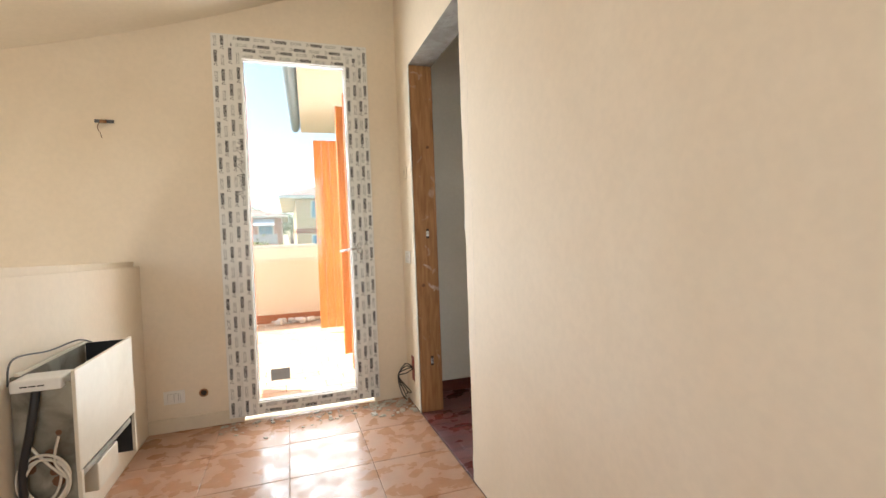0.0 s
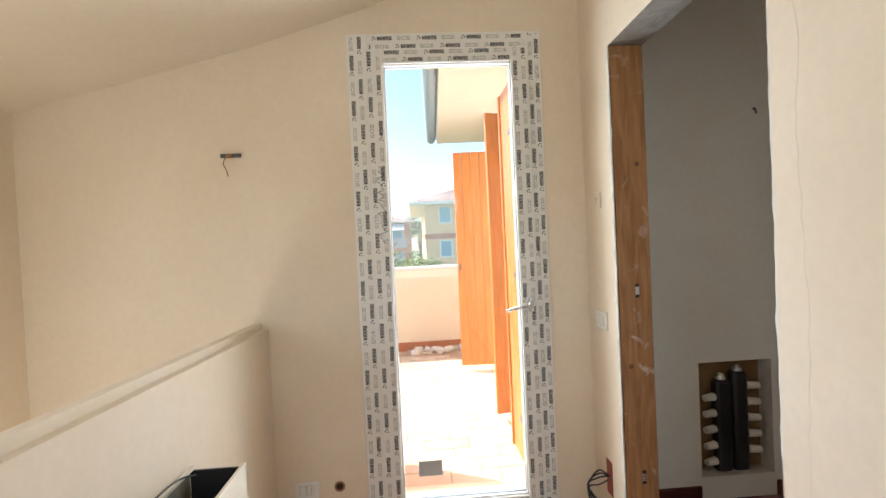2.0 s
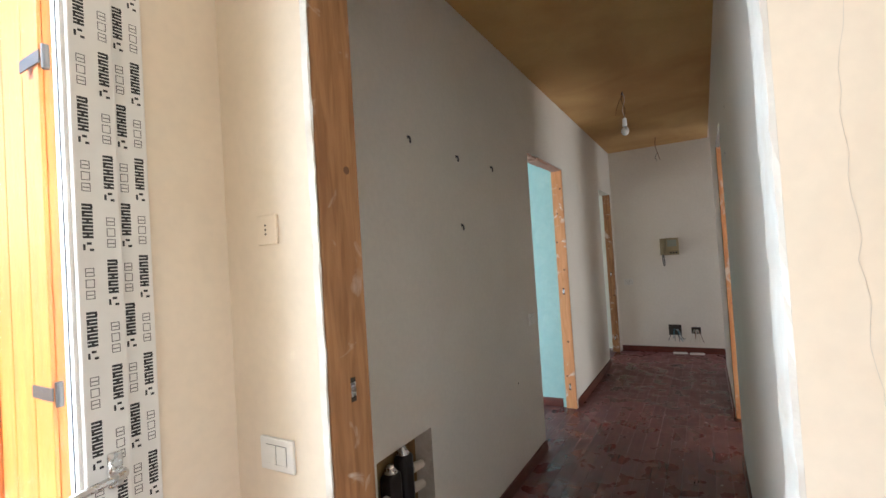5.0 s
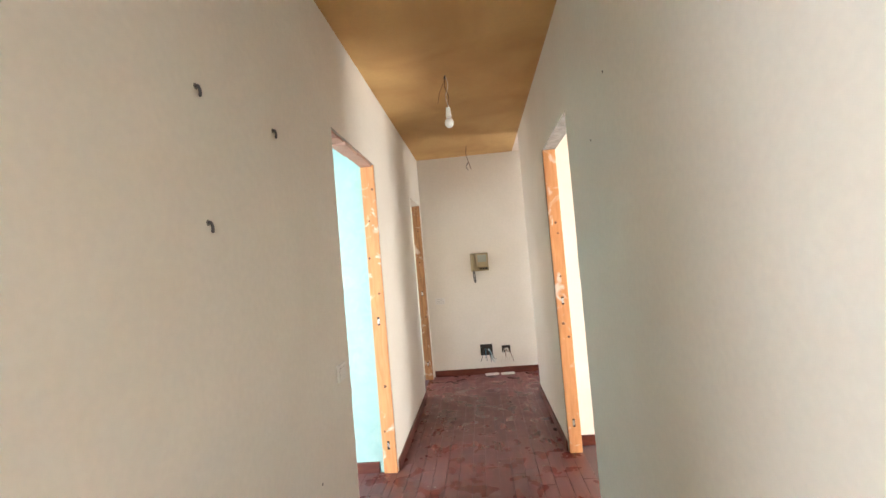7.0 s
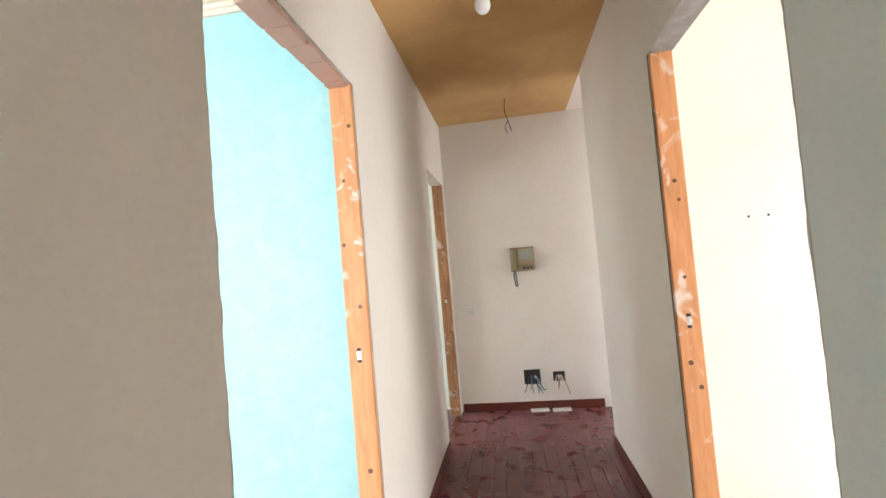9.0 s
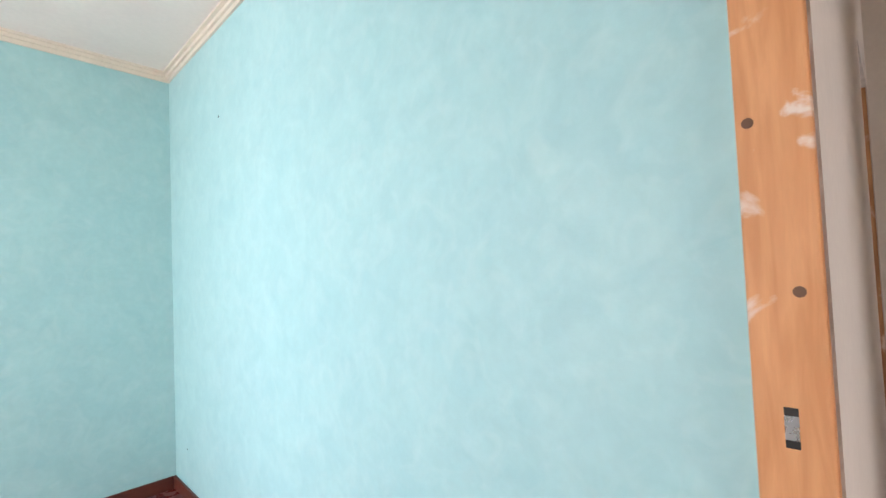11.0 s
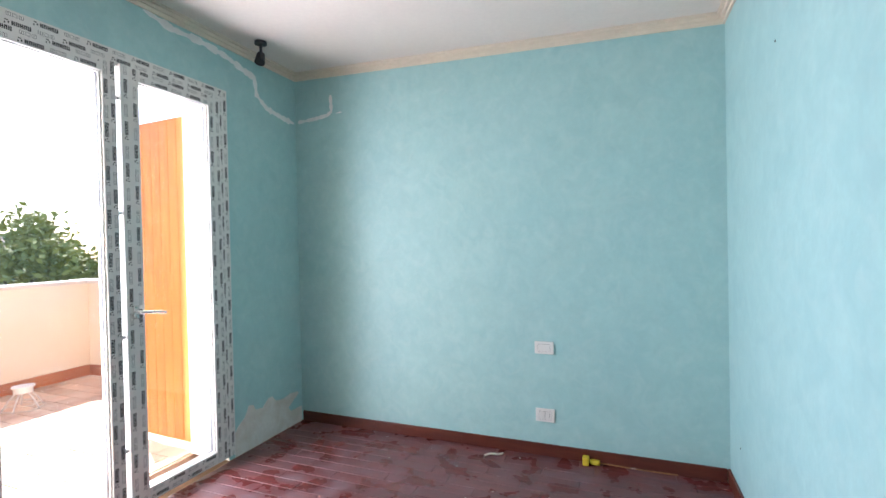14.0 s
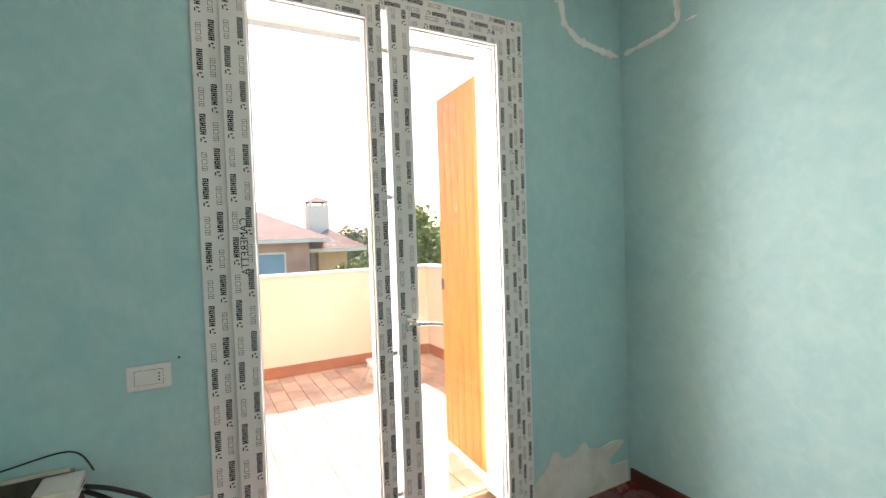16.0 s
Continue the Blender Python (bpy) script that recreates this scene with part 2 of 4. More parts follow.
def box(bm, a, b, bevel=0.0, turn=None):
    """Adds an axis-parallel block between two corners, with its edges rounded by bevel, turned by a matrix."""
    lo, hi = [min(p, q) for p, q in zip(a, b)], [max(p, q) for p, q in zip(a, b)]
    r = bmesh.ops.create_cube(bm, size=1, matrix=Matrix.Translation([(p + q) / 2 for p, q in zip(lo, hi)]) @ Matrix.Diagonal([q - p for p, q in zip(lo, hi)] + [1]))
    vs = r["verts"]
    if bevel:
        es = list({e for v in vs for e in v.link_edges})
        r = bmesh.ops.bevel(bm, geom=es, offset=bevel, segments=2, affect="EDGES", profile=0.5)
        vs = r["verts"]
    if turn is not None:
        bmesh.ops.transform(bm, matrix=turn, verts=list(vs))
    return bm


def block(a, b, bevel=0.0, turn=None):
    return box(bmesh.new(), a, b, bevel, turn)


def tube(bm, pts, r, n=8, smoothness=6, closed=False):
    """Adds a round bar of radius r along a smooth curve through the points."""
    P = [Vector(p) for p in pts]
    line = []
    if len(P) > 2:
        for i in range(len(P) - 1):
            p0, p1, p2, p3 = P[max(i - 1, 0)], P[i], P[i + 1], P[min(i + 2, len(P) - 1)]
            for k in range(smoothness):
                u = k / smoothness
                line.append(0.5 * (2 * p1 + (p2 - p0) * u + (2 * p0 - 5 * p1 + 4 * p2 - p3) * u * u + (3 * p1 - p0 - 3 * p2 + p3) * u ** 3))
        line.append(P[-1])
    else:
        line = P
    rings, up = [], Vector((0.31, 0.17, 0.93))
    for i, c in enumerate(line):
        d = (line[min(i + 1, len(line) - 1)] - line[max(i - 1, 0)]).normalized()
        x = d.cross(up)
        if x.length < 1e-3:
            x = d.cross(Vector((1, 0, 0)))
        x.normalize()
        y = x.cross(d)
        up = y if abs(y.dot(d)) < 0.9 else up
        rad = r[0] + (r[1] - r[0]) * i / (len(line) - 1) if isinstance(r, tuple) else r
        rings.append([bm.verts.new(c + rad * (math.cos(2 * math.pi * k / n) * x + math.sin(2 * math.pi * k / n) * y)) for k in range(n)])
    for a, b in zip(rings, rings[1:]):
        for k in range(n):
            bm.faces.new((a[k], a[(k + 1) % n], b[(k + 1) % n], b[k]))
    bm.faces.new(rings[0][::-1]), bm.faces.new(rings[-1])
    return bm


def disc(bm, c, axis, r, depth, n=16, r2=None):
    """Adds a short round drum from the centre c along an axis."""
    a = Vector(axis).normalized()
    m = Matrix.Translation(Vector(c) + a * depth / 2) @ a.to_track_quat("Z", "Y").to_matrix().to_4x4()
    bmesh.ops.create_cone(bm, cap_ends=True, segments=n, radius1=r, radius2=r if r2 is None else r2, depth=depth, matrix=m)
    return bm


def prism(bm, outline, axis, lo, hi):
    """Adds a solid: an outline in the two axes other than axis, pushed from lo to hi."""
    def at(p, v):
        q = list(p)
        q.insert(axis, v)
        return bm.verts.new(q)
    a, b = [at(p, lo) for p in outline], [at(p, hi) for p in outline]
    n = len(outline)
    fs = [bm.faces.new(a), bm.faces.new(b[::-1])]
    for k in range(n):
        fs.append(bm.faces.new((a[k], b[k], b[(k + 1) % n], a[(k + 1) % n])))
    bmesh.ops.recalc_face_normals(bm, faces=fs)
    return bm


def wall(name, axis, near, far, u0, u1, z0, z1, holes, mats, label="", ends=None):
    """A wall across an axis (0 or 1) from near to far, along the other axis from u0 to u1, with holes (u, u, z, z).
    mats: the surface facing the low side, the high side, and the cut faces."""
    bm = bmesh.new()
    us = sorted({u0, u1, *[h[0] for h in holes], *[h[1] for h in holes]})
    for a, b in zip(us, us[1:]):
        zs, mid = [z0], (a + b) / 2
        for h in sorted((h for h in holes if h[0] < mid < h[1]), key=lambda h: h[2]):
            zs += [h[2], h[3]]
        zs.append(z1)
        for c, d in zip(zs[::2], zs[1::2]):
            if d - c > 1e-4:
                p, q = ((near, a, c), (far, b, d)) if axis == 0 else ((a, near, c), (b, far, d))
                box(bm, p, q)
    bm.normal_update()
    for f in bm.faces:
        n = f.normal[axis]
        f.material_index = 0 if n < -0.5 else 1 if n > 0.5 else 2
    return tagged(part(name, bm, mats), label or "plain plastered wall", "wall", kind="structure")


def sheet(name, a, b, mat, label, category="floor"):
    return tagged(part(name, block(a, b), mat), label, category, kind="structure")


# ---- the large structure ----
CUT = RAW
wall("wall_door", 1, 3.36, 3.70, -2.2, 0.85, -2.6, 3.2, [(-0.36, 0.478, 0.0, 2.39)], [ROOM, RENDER, RENDER], "cream painted wall with a glazed terrace door")
# The upper hole is added, out of view, for the stair fill lamp.
wall("wall_stair", 0, -2.2, -2.02, -1.7, 3.36, -2.6, 3.0, [(1.75, 2.95, -1.15, -0.35), (1.0, 2.4, 1.1, 1.9)], [RENDER, ROOM, RENDER], "cream painted wall beside the stairwell")
# This opening is invented, out of view, to hold the back fill lamp.
wall("wall_back", 1, -1.7, -1.55, -2.02, 7.0, -2.6, 3.2, [(-0.95, 0.55, 0.8, 2.2)], [RENDER, ROOM, RENDER], "plain cream wall with an added, unseen fill-light opening")
wall("wall_partition", 0, 0.715, 0.868, -1.55, 3.36, 0, 3.2, [(2.142, 3.043, 0, 2.215)], [ROOM, HALL, CEMENT], "cream partition with a stripped doorway")
HALL_N = [(1.27, 1.662, 0.12, 0.715), (3.232, 4.212, 0, 2.232), (5.93, 6.75, 0, 2.225)]
wall("wall_hall_north", 1, 3.347, 3.452, 0.868, 7.0, 0, 3.2, HALL_N, [HALL, TURQ, RAW], "grey cream hallway wall with stripped doorways")
wall("wall_hall_south", 1, 2.0, 2.1, 0.868, 5.95, 0, 3.2, [(3.46, 4.392, 0, 2.25)], [ROOM, HALL, CEMENT], "grey cream hallway wall with a stripped doorway")
wall("wall_hall_end", 0, 6.845, 7.0, -0.8, 3.347, 0, 3.2, [], [HALL, ROOM, RAW], "grey cream wall at the hallway's end")
wall("wall_side_room", 0, 4.5, 4.6, -0.8, 2.0, 0, 3.2, [], [HALL, HALL, RAW], "pale cream side room wall")
wall("wall_south", 1, -0.95, -0.8, 0.868, 7.0, 0, 3.2, [(1.95, 3.55, 0.05, 2.2), (5.3, 6.7, 0.1, 2.3)], [RENDER, HALL, RENDER], "cream outer wall with two window openings")
wall("wall_bedroom_pier", 0, 0.63, 0.85, 3.70, 4.553, 0, 3.2, [], [RENDER, RENDER, RENDER], "peach rendered pier beside the terrace door")
wall("wall_bedroom_west", 0, 0.85, 1.195, 3.46, 7.0, 0, 3.2, [(4.555, 5.89, 0.0, 2.42)], [RENDER, TURQ, RENDER], "turquoise wall with a glazed double door")
wall("wall_bedroom_north", 1, 6.642, 7.0, 1.195, 7.2, 0, 3.2, [(4.9, 6.3, 0.8, 2.2)], [TURQ, RENDER, RENDER], "turquoise sponged bedroom wall")
wall("wall_bedroom_east", 0, 4.214, 4.32, 3.452, 6.642, 0, 3.2, [], [TURQ, HALL, RAW], "turquoise sponged bedroom wall")
wall("wall_far_room", 0, 7.0, 7.15, 3.3, 6.642, 0, 3.2, [], [HALL, RENDER, RAW], "cream far room wall")

bm = bmesh.new()
under = [(-2.02, 2.10), (-1.4, 2.255), (-0.9, 2.385), (-0.4, 2.545), (0.0, 2.69), (0.4, 2.80), (0.715, 2.845)]
prism(bm, under + [(0.715, 3.15), (-2.02, 3.15)], 1, -1.55, 3.36)
tagged(part("ceiling_room", bm, ROOM_CEIL), "sloping cream plaster ceiling", "ceiling", kind="structure")
tagged(part("ceiling_hall", block((0.868, 2.1, 2.835), (6.845, 3.347, 3.15)), OCHRE), "ochre washed hallway ceiling", "ceiling", kind="structure")
bm = block((0.868, -0.8, 2.8), (5.95, 2.0, 3.1))
box(bm, (5.95, -0.8, 2.835), (6.845, 2.099, 3.1)), box(bm, (4.32, 3.452, 2.8), (7.0, 6.642, 3.1))
tagged(part("ceiling_side_rooms", bm, BED_CEIL), "plain white ceiling", "ceiling", kind="structure")
bm = bmesh.new()
CZ = lambda x: 2.695 + (4.214 - x) * 0.038
prism(bm, [(1.195, CZ(1.195)), (4.214, CZ(4.214)), (4.214, 3.15), (1.195, 3.15)], 1, 3.452, 6.642)
tagged(part("ceiling_bedroom", bm, BED_CEIL), "cream white bedroom ceiling", "ceiling", kind="structure")

# floors under the loose pieces
sheet("floor_room", (-0.99, -1.55, -0.2), (0.715, 3.36, -0.006), GROUT, "pink marble tiled floor, dusty and worn")
sheet("floor_hall", (0.715, -0.8, -0.2), (7.0, 3.40, -0.012), JOINT, "dark red parquet floor covered in plaster dust")
sheet("floor_bedroom", (1.195, 3.40, -0.2), (7.0, 6.642, -0.012), JOINT, "dark red parquet floor covered in plaster dust")
sheet("floor_stairwell", (-2.02, -1.55, -2.7), (-0.99, 3.36, -2.6), GROUT, "plain stairwell landing")
sheet("stairwell_lining", (-0.99, -1.55, -2.6), (-0.9, 3.36, -0.2), ROOM, "plain cream stairwell wall", "wall")

# parapet beside the stairs
bm = bmesh.new()
prism(bm, [(3.36, 0.0), (3.36, 1.045), (1.4, 1.10), (-1.55, 1.10), (-1.55, 0.0)], 0, -0.985, -0.89)
es = [e for e in bm.edges if all(v.co.z > 0.9 for v in e.verts) and abs(e.verts[0].co.x - e.verts[1].co.x) < 1e-4]
bmesh.ops.bevel(bm, geom=es, offset=0.03, segments=4, affect="EDGES")
tagged(part("wall_stair_parapet", bm, ROOM), "cream plastered half wall beside the stairs", "half wall", kind="structure")


def skirting(name, pieces, mat, label, depth=0.014, high=0.08):
    """Boards along walls: (x0, y0, x1, y1, nx, ny), with the normal pointing into the room."""
    ob = thing(name, label, "baseboard", kind="structure")
    for x0, y0, x1, y1, nx, ny in pieces:
        bm = bmesh.new()
        box(bm, (x0 + nx * 0.001, y0 + ny * 0.001, 0.0), (x1 + nx * (depth + 0.001), y1 + ny * (depth + 0.001), high), 0.004)
        part("board", bm, mat, ob)
    return ob


skirting("baseboard_bedroom", [(1.212, 6.642, 4.197, 6.642, 0, -1), (4.214, 3.48, 4.214, 6.642, -1, 0)], BASE, "dark red wooden baseboard")
skirting("baseboard_hall", [(0.87, 3.347, 1.26, 3.347, 0, -1), (1.67, 3.347, 3.23, 3.347, 0, -1), (4.225, 3.347, 5.93, 3.347, 0, -1), (6.845, 2.0, 6.845, 3.33, -1, 0),
                            (0.87, 2.1, 3.45, 2.1, 0, 1), (4.4, 2.1, 5.95, 2.1, 0, 1), (4.5, -0.8, 4.5, 2.0, -1, 0)], BASE, "dark red wooden baseboard")
skirting("baseboard_room", [(-0.89, 3.36, -0.43, 3.36, 0, -1)], STONE_BASE, "cream painted skirting", 0.012, 0.085)

# cornice round the bedroom
cove = thing("cornice", "narrow cream ceiling moulding", "cornice", kind="structure")
for (x0, y0, x1, y1, nx, ny) in [(1.195, 6.642, 4.214, 6.642, 0, -1), (4.214, 3.452, 4.214, 6.642, -1, 0), (1.195, 3.452, 1.195, 6.642, 1, 0)]:
    bm = bmesh.new()
    for drop, out in ((0.058, 0.012), (0.034, 0.026), (0.014, 0.045)):
        v = []
        for (x, y) in ((x0, y0), (x1, y1)):
            for o, dz in ((0.0, -drop), (out, -drop), (out, -0.0005), (0.0, -0.0005)):
                v.append(bm.verts.new((x + nx * o, y + ny * o, CZ(x + nx * o) + dz)))
        fs = [bm.faces.new(v[0:4]), bm.faces.new(v[4:8][::-1])] + [bm.faces.new((v[k], v[4 + k], v[4 + (k + 1) % 4], v[(k + 1) % 4])) for k in range(4)]
        bmesh.ops.recalc_face_normals(bm, faces=fs)
    part("moulding", bm, COVE, cove)


# stripped timber jambs left in the doorways
def jamb(a, b, mat, face, label, knots=(), slots=()):
    """A plank lining; face: axis and sign of the face seen; knots and slots lie on it as (across, z)."""
    ob = thing("door_lining", label, "door lining", kind="structure")
    part("plank", block(a, b, 0.004), mat, ob)
    ax, sign = face
    plane = (max if sign > 0 else min)(a[ax], b[ax])
    other = 1 - ax
    for (u, z) in knots:
        c = [0, 0, z]
        c[ax], c[other] = plane + sign * 0.0005 - sign * 0.004, u
        d = [0, 0, 0]
        d[ax] = sign
        part("knot", disc(bmesh.new(), c, d, random.uniform(0.006, 0.012), 0.0048, 10), KNOT, ob)
    for (u, z) in slots:
        lo, hi = [0, 0, z - 0.03], [0, 0, z + 0.03]
        lo[ax], hi[ax] = plane - sign * 0.004, plane + sign * 0.001
        lo[other], hi[other] = u - 0.009, u + 0.009
        part("hinge_slot", block(lo, hi, 0.001), SHADOWGAP, ob)
        lo2, hi2 = list(lo), list(hi)
        lo2[2], hi2[2] = z - 0.018, z + 0.018
        lo2[ax], hi2[ax] = plane - sign * 0.004, plane + sign * 0.0016
        part("hinge_leaf", block(lo2, hi2, 0.001), CHROME, ob)
    return ob


jamb((0.720, 3.018, 0.0), (0.865, 3.0425, 2.214), OLDWOOD, (1, -1), "brown stripped timber door lining with old filler", [(0.76, 0.82), (0.82, 1.7)], [(0.80, 1.15), (0.80, 0.33)])
jamb((4.188, 3.351, 0.0), (4.2115, 3.447, 2.231), PINE, (0, -1), "orange pine door lining smeared with plaster",
     [(3.38, 1.29), (3.41, 1.82), (3.37, 2.05), (3.43, 1.55), (3.39, 0.62), (3.42, 0.3)], [(3.40, 1.09), (3.40, 0.2)])
jamb((6.725, 3.351, 0.0), (6.7495, 3.447, 2.224), OLDWOOD, (0, -1), "brown stripped timber door lining", [(3.39, 1.9), (3.40, 1.5), (3.38, 0.8)], [(3.40, 1.1), (3.4, 0.2)])
jamb((4.367, 2.004, 0.0), (4.3915, 2.096, 2.249), PINE, (0, -1), "pine door lining spotted with filler",
     [(2.05, 1.7), (2.04, 1.62), (2.06, 0.95), (2.03, 0.85), (2.05, 1.3)], [(2.05, 1.12), (2.05, 0.22)])


def ragged(name, x, y, z0, z1, axis, width, out, seed, mat, label):
    """A broken plaster edge: a strip along z whose outline wanders."""
    rng = random.Random(seed)
    bm = bmesh.new()
    rows, n = [], int((z1 - z0) / 0.025)
    w = 0.0
    for i in range(n + 1):
        w = 0.75 * w + rng.uniform(-0.002, 0.002)
        z = z0 + (z1 - z0) * i / n
        o = out + rng.uniform(-0.0015, 0.0015)
        row = []
        for u, d in ((-width / 2 - abs(w), 0.0), (-width / 2 + w, o), (width / 2 + w * 0.6, o), (width / 2 + abs(w), 0.0)):
            row.append(bm.verts.new((x + u, y + d, z) if axis == 0 else (x + d, y + u, z)))
        rows.append(row)
    for a, b in zip(rows, rows[1:]):
        for k in range(3):
            bm.faces.new((a[k], a[k + 1], b[k + 1], b[k]))
        bm.faces.new((a[3], a[0], b[0], b[3]))
    bm.faces.new(rows[0][::-1]), bm.faces.new(rows[-1])
    bmesh.ops.recalc_face_normals(bm, faces=bm.faces[:])
    return tagged(part(name, bm, mat), label, "plaster edge", kind="structure")


ragged("trim_partition_edge", 0.7915, 2.142, 0.0, 2.215, 0, 0.149, 0.008, 3, PATCH, "ragged broken plaster at the doorway edge")
ragged("trim_bedroom_edge", 3.232, 3.40, 0.0, 2.232, 1, 0.10, 0.005, 5, RAW, "ragged broken plaster at the doorway edge")
ragged("trim_south_edge", 3.46, 2.05, 0.0, 2.25, 1, 0.095, 0.012, 8, RAW, "ragged broken plaster at the doorway edge")
ragged("trim_partition_strip", 0.7145, 3.03, 0.0, 2.214, 1, 0.02, -0.004, 9, PATCH, "chipped plaster beside the door lining")


# ---- glazed doors ----
def printing(ink, pale, p0, along, across, out, length, offset=0.0, scale=1.0):
    """Rows of printed marks on protective tape: blocks of strokes and small outlined boxes."""
    A, C, O = Vector(along), Vector(across), Vector(out)
    p0 = Vector(p0)

    def quad(bm, u0, u1, v0, v1):
        if u0 < 0.004 or u1 > length - 0.004:
            return
        vs = [bm.verts.new(p0 + A * u + C * v + O * 0.0006) for u, v in ((u0, v0), (u1, v0), (u1, v1), (u0, v1))]
        f = bm.faces.new(vs)
        f.normal_update()
        if f.normal.dot(O) < 0:
            f.normal_flip()

    u = -offset
    step = 0.22 * scale
    while u < length:
        h = 0.0095 * scale
        quad(ink, u, u + 0.005, -h, -h * 0.2), quad(ink, u + 0.002, u + 0.014, h * 0.55, h), quad(ink, u + 0.013, u + 0.018, -h * 0.6, h * 0.3)
        for k in range(5):
            w = u + (0.026 + 0.0146 * k) * scale
            quad(ink, w, w + 0.005 * scale, -h, h), quad(ink, w + 0.0074 * scale, w + 0.0124 * scale, -h, h)
            b = (0.0, 0.75, 0.0, 0.72, -0.85)[k] * h
            quad(ink, w + 0.0048 * scale, w + 0.0076 * scale, b - 0.0022, b + 0.0022)
        for k in range(3):
            w, t = u + (0.122 + 0.023 * k) * scale, 0.0017
            s = 0.0175 * scale
            quad(pale, w, w + s, -h * 0.85, -h * 0.85 + t), quad(pale, w, w + s, h * 0.85 - t, h * 0.85)
            quad(pale, w, w + t, -h * 0.85, h * 0.85), quad(pale, w + s - t, w + s, -h * 0.85, h * 0.85)
            if k != 1:
                quad(pale, w + s * 0.42, w + s * 0.55, -h * 0.6, h * 0.6)
        u += step


def glazed(name, label, to_world, frame_rect, leaves, glass_z, rows=2, handles=()):
    """A glazed PVC door built flat (u across, w into the room, z up) and set by to_world(u, w, z)."""
    ob = thing(name, label, "glazed door", kind="structure")
    W = lambda u, w, z: Vector(to_world(u, w, z))
    O = (W(0, 1, 0) - W(0, 0, 0))
    U = (W(1, 0, 0) - W(0, 0, 0))
    Z = Vector((0, 0, 1))

    def bar(nm, parent, u0, u1, w0, w1, z0, z1, mat=PVC, bevel=0.004):
        return part(nm, block(W(u0, w0, z0), W(u1, w1, z1), bevel), mat, parent)

    def printed(parent, u0, u1, z0, z1, w, n, upright, seed):
        ink, pale = bmesh.new(), bmesh.new()
        span = (u1 - u0) if upright else (z1 - z0)
        for k in range(n):
            c = (k + 0.5) / n
            off = (0.115 * k + 0.041 * seed) % 0.22
            sc = 1.0 if span / n > 0.026 else 0.8
            if upright:
                printing(ink, pale, W(u0 + span * c, w, z0), Z, -U, O, z1 - z0, off, sc)
            else:
                printing(ink, pale, W(u0, w, z0 + span * c), U, Z, O, u1 - u0, off, sc)
        part("printed_tape", ink, INK, parent, "black printed tape marks")
        part("printed_icons", pale, GREYINK, parent, "grey printed tape marks")

    fu0, fu1, fz0, fz1 = frame_rect
    fr = new("frame")
    fr.parent = ob
    l0, l1 = leaves[0][0], leaves[-1][1]
    sz0, sz1 = glass_z[0] - 0.075, glass_z[1] + 0.07
    fw = 0.012
    for i, (u0, u1, z0, z1, up) in enumerate([(fu0, l0 + 0.012, fz0, fz1, True), (l1 - 0.012, fu1, fz0, fz1, True), (l0 + 0.012, l1 - 0.012, sz1 - 0.012, fz1, False),
                                              (l0 + 0.012, l1 - 0.012, fz0, sz0 + 0.012, False)]):
        b = bar("frame_bar", ob, u0, u1, -0.06, fw, z0, z1)
        v0, v1 = (u0, u1 - 0.012) if i == 0 else (u0 + 0.012, u1) if i == 1 else (u0, u1)
        if i < 3:
            printed(b, v0 + 0.004, v1 - 0.004, (z0 if i < 2 else z0 + 0.012), z1 - 0.004, fw, rows, up, i)
    bpy.data.objects.remove(fr)
    for j, (u0, u1, g0, g1) in enumerate(leaves):
        leaf = thing("sash", "", "", at=(0, 0, 0))
        leaf.parent = ob
        w1 = 0.034
        for i, (a, b, c, d, up) in enumerate([(u0, g0, sz0, sz1, True), (g1, u1, sz0, sz1, True), (g0, g1, glass_z[1], sz1, False), (g0, g1, sz0, glass_z[0], False)]):
            s = bar("sash_bar", leaf, a, b, -0.035, w1, c, d)
            if s is not None:
                ink, pale = bmesh.new(), bmesh.new()
                n = 2 if (b - a if up else d - c) > 0.05 else 1
                span = (b - a if up else d - c)
                for k in range(n):
                    off = (0.115 * k + 0.06 * i + 0.03 * j) % 0.22
                    sc = 1.0 if span / n > 0.028 else 0.85
                    if up:
                        printing(ink, pale, W(a + span * (k + 0.5) / n, w1, c), Z, -U, O, d - c, off, sc)
                    else:
                        printing(ink, pale, W(a, w1, c + span * (k + 0.5) / n), U, Z, O, b - a, off, sc)
                part("printed_tape", ink, INK, leaf, "black printed tape marks")
                part("printed_icons", pale, GREYINK, leaf, "grey printed tape marks")
        gk = bmesh.new()
        t = 0.007
        for a, b, c, d in ((g0, g0 + t, glass_z[0], glass_z[1]), (g1 - t, g1, glass_z[0], glass_z[1]), (g0, g1, glass_z[1] - t, glass_z[1]), (g0, g1, glass_z[0], glass_z[0] + t)):
            box(gk, W(a, -0.012, c), W(b, 0.02, d))
        part("glazing_bead", gk, PVC, leaf)
        gk = bmesh.new()
        t2 = 0.0088
        for a, b, c, d in ((g0 + t, g0 + t2, glass_z[0] + t, glass_z[1] - t), (g1 - t2, g1 - t, glass_z[0] + t, glass_z[1] - t),
                           (g0 + t2, g1 - t2, glass_z[1] - t2, glass_z[1] - t), (g0 + t2, g1 - t2, glass_z[0] + t, glass_z[0] + t2)):
            box(gk, W(a, -0.012, c), W(b, 0.006, d))
        part("gasket", gk, RUBBER, leaf, "thin dark rubber gasket")
        pane = part("pane", block(W(g0 + t, -0.008, glass_z[0] + t), W(g1 - t, -0.002, glass_z[1] - t)), GLASS, leaf, "clear glass")
        pane.visible_shadow = False
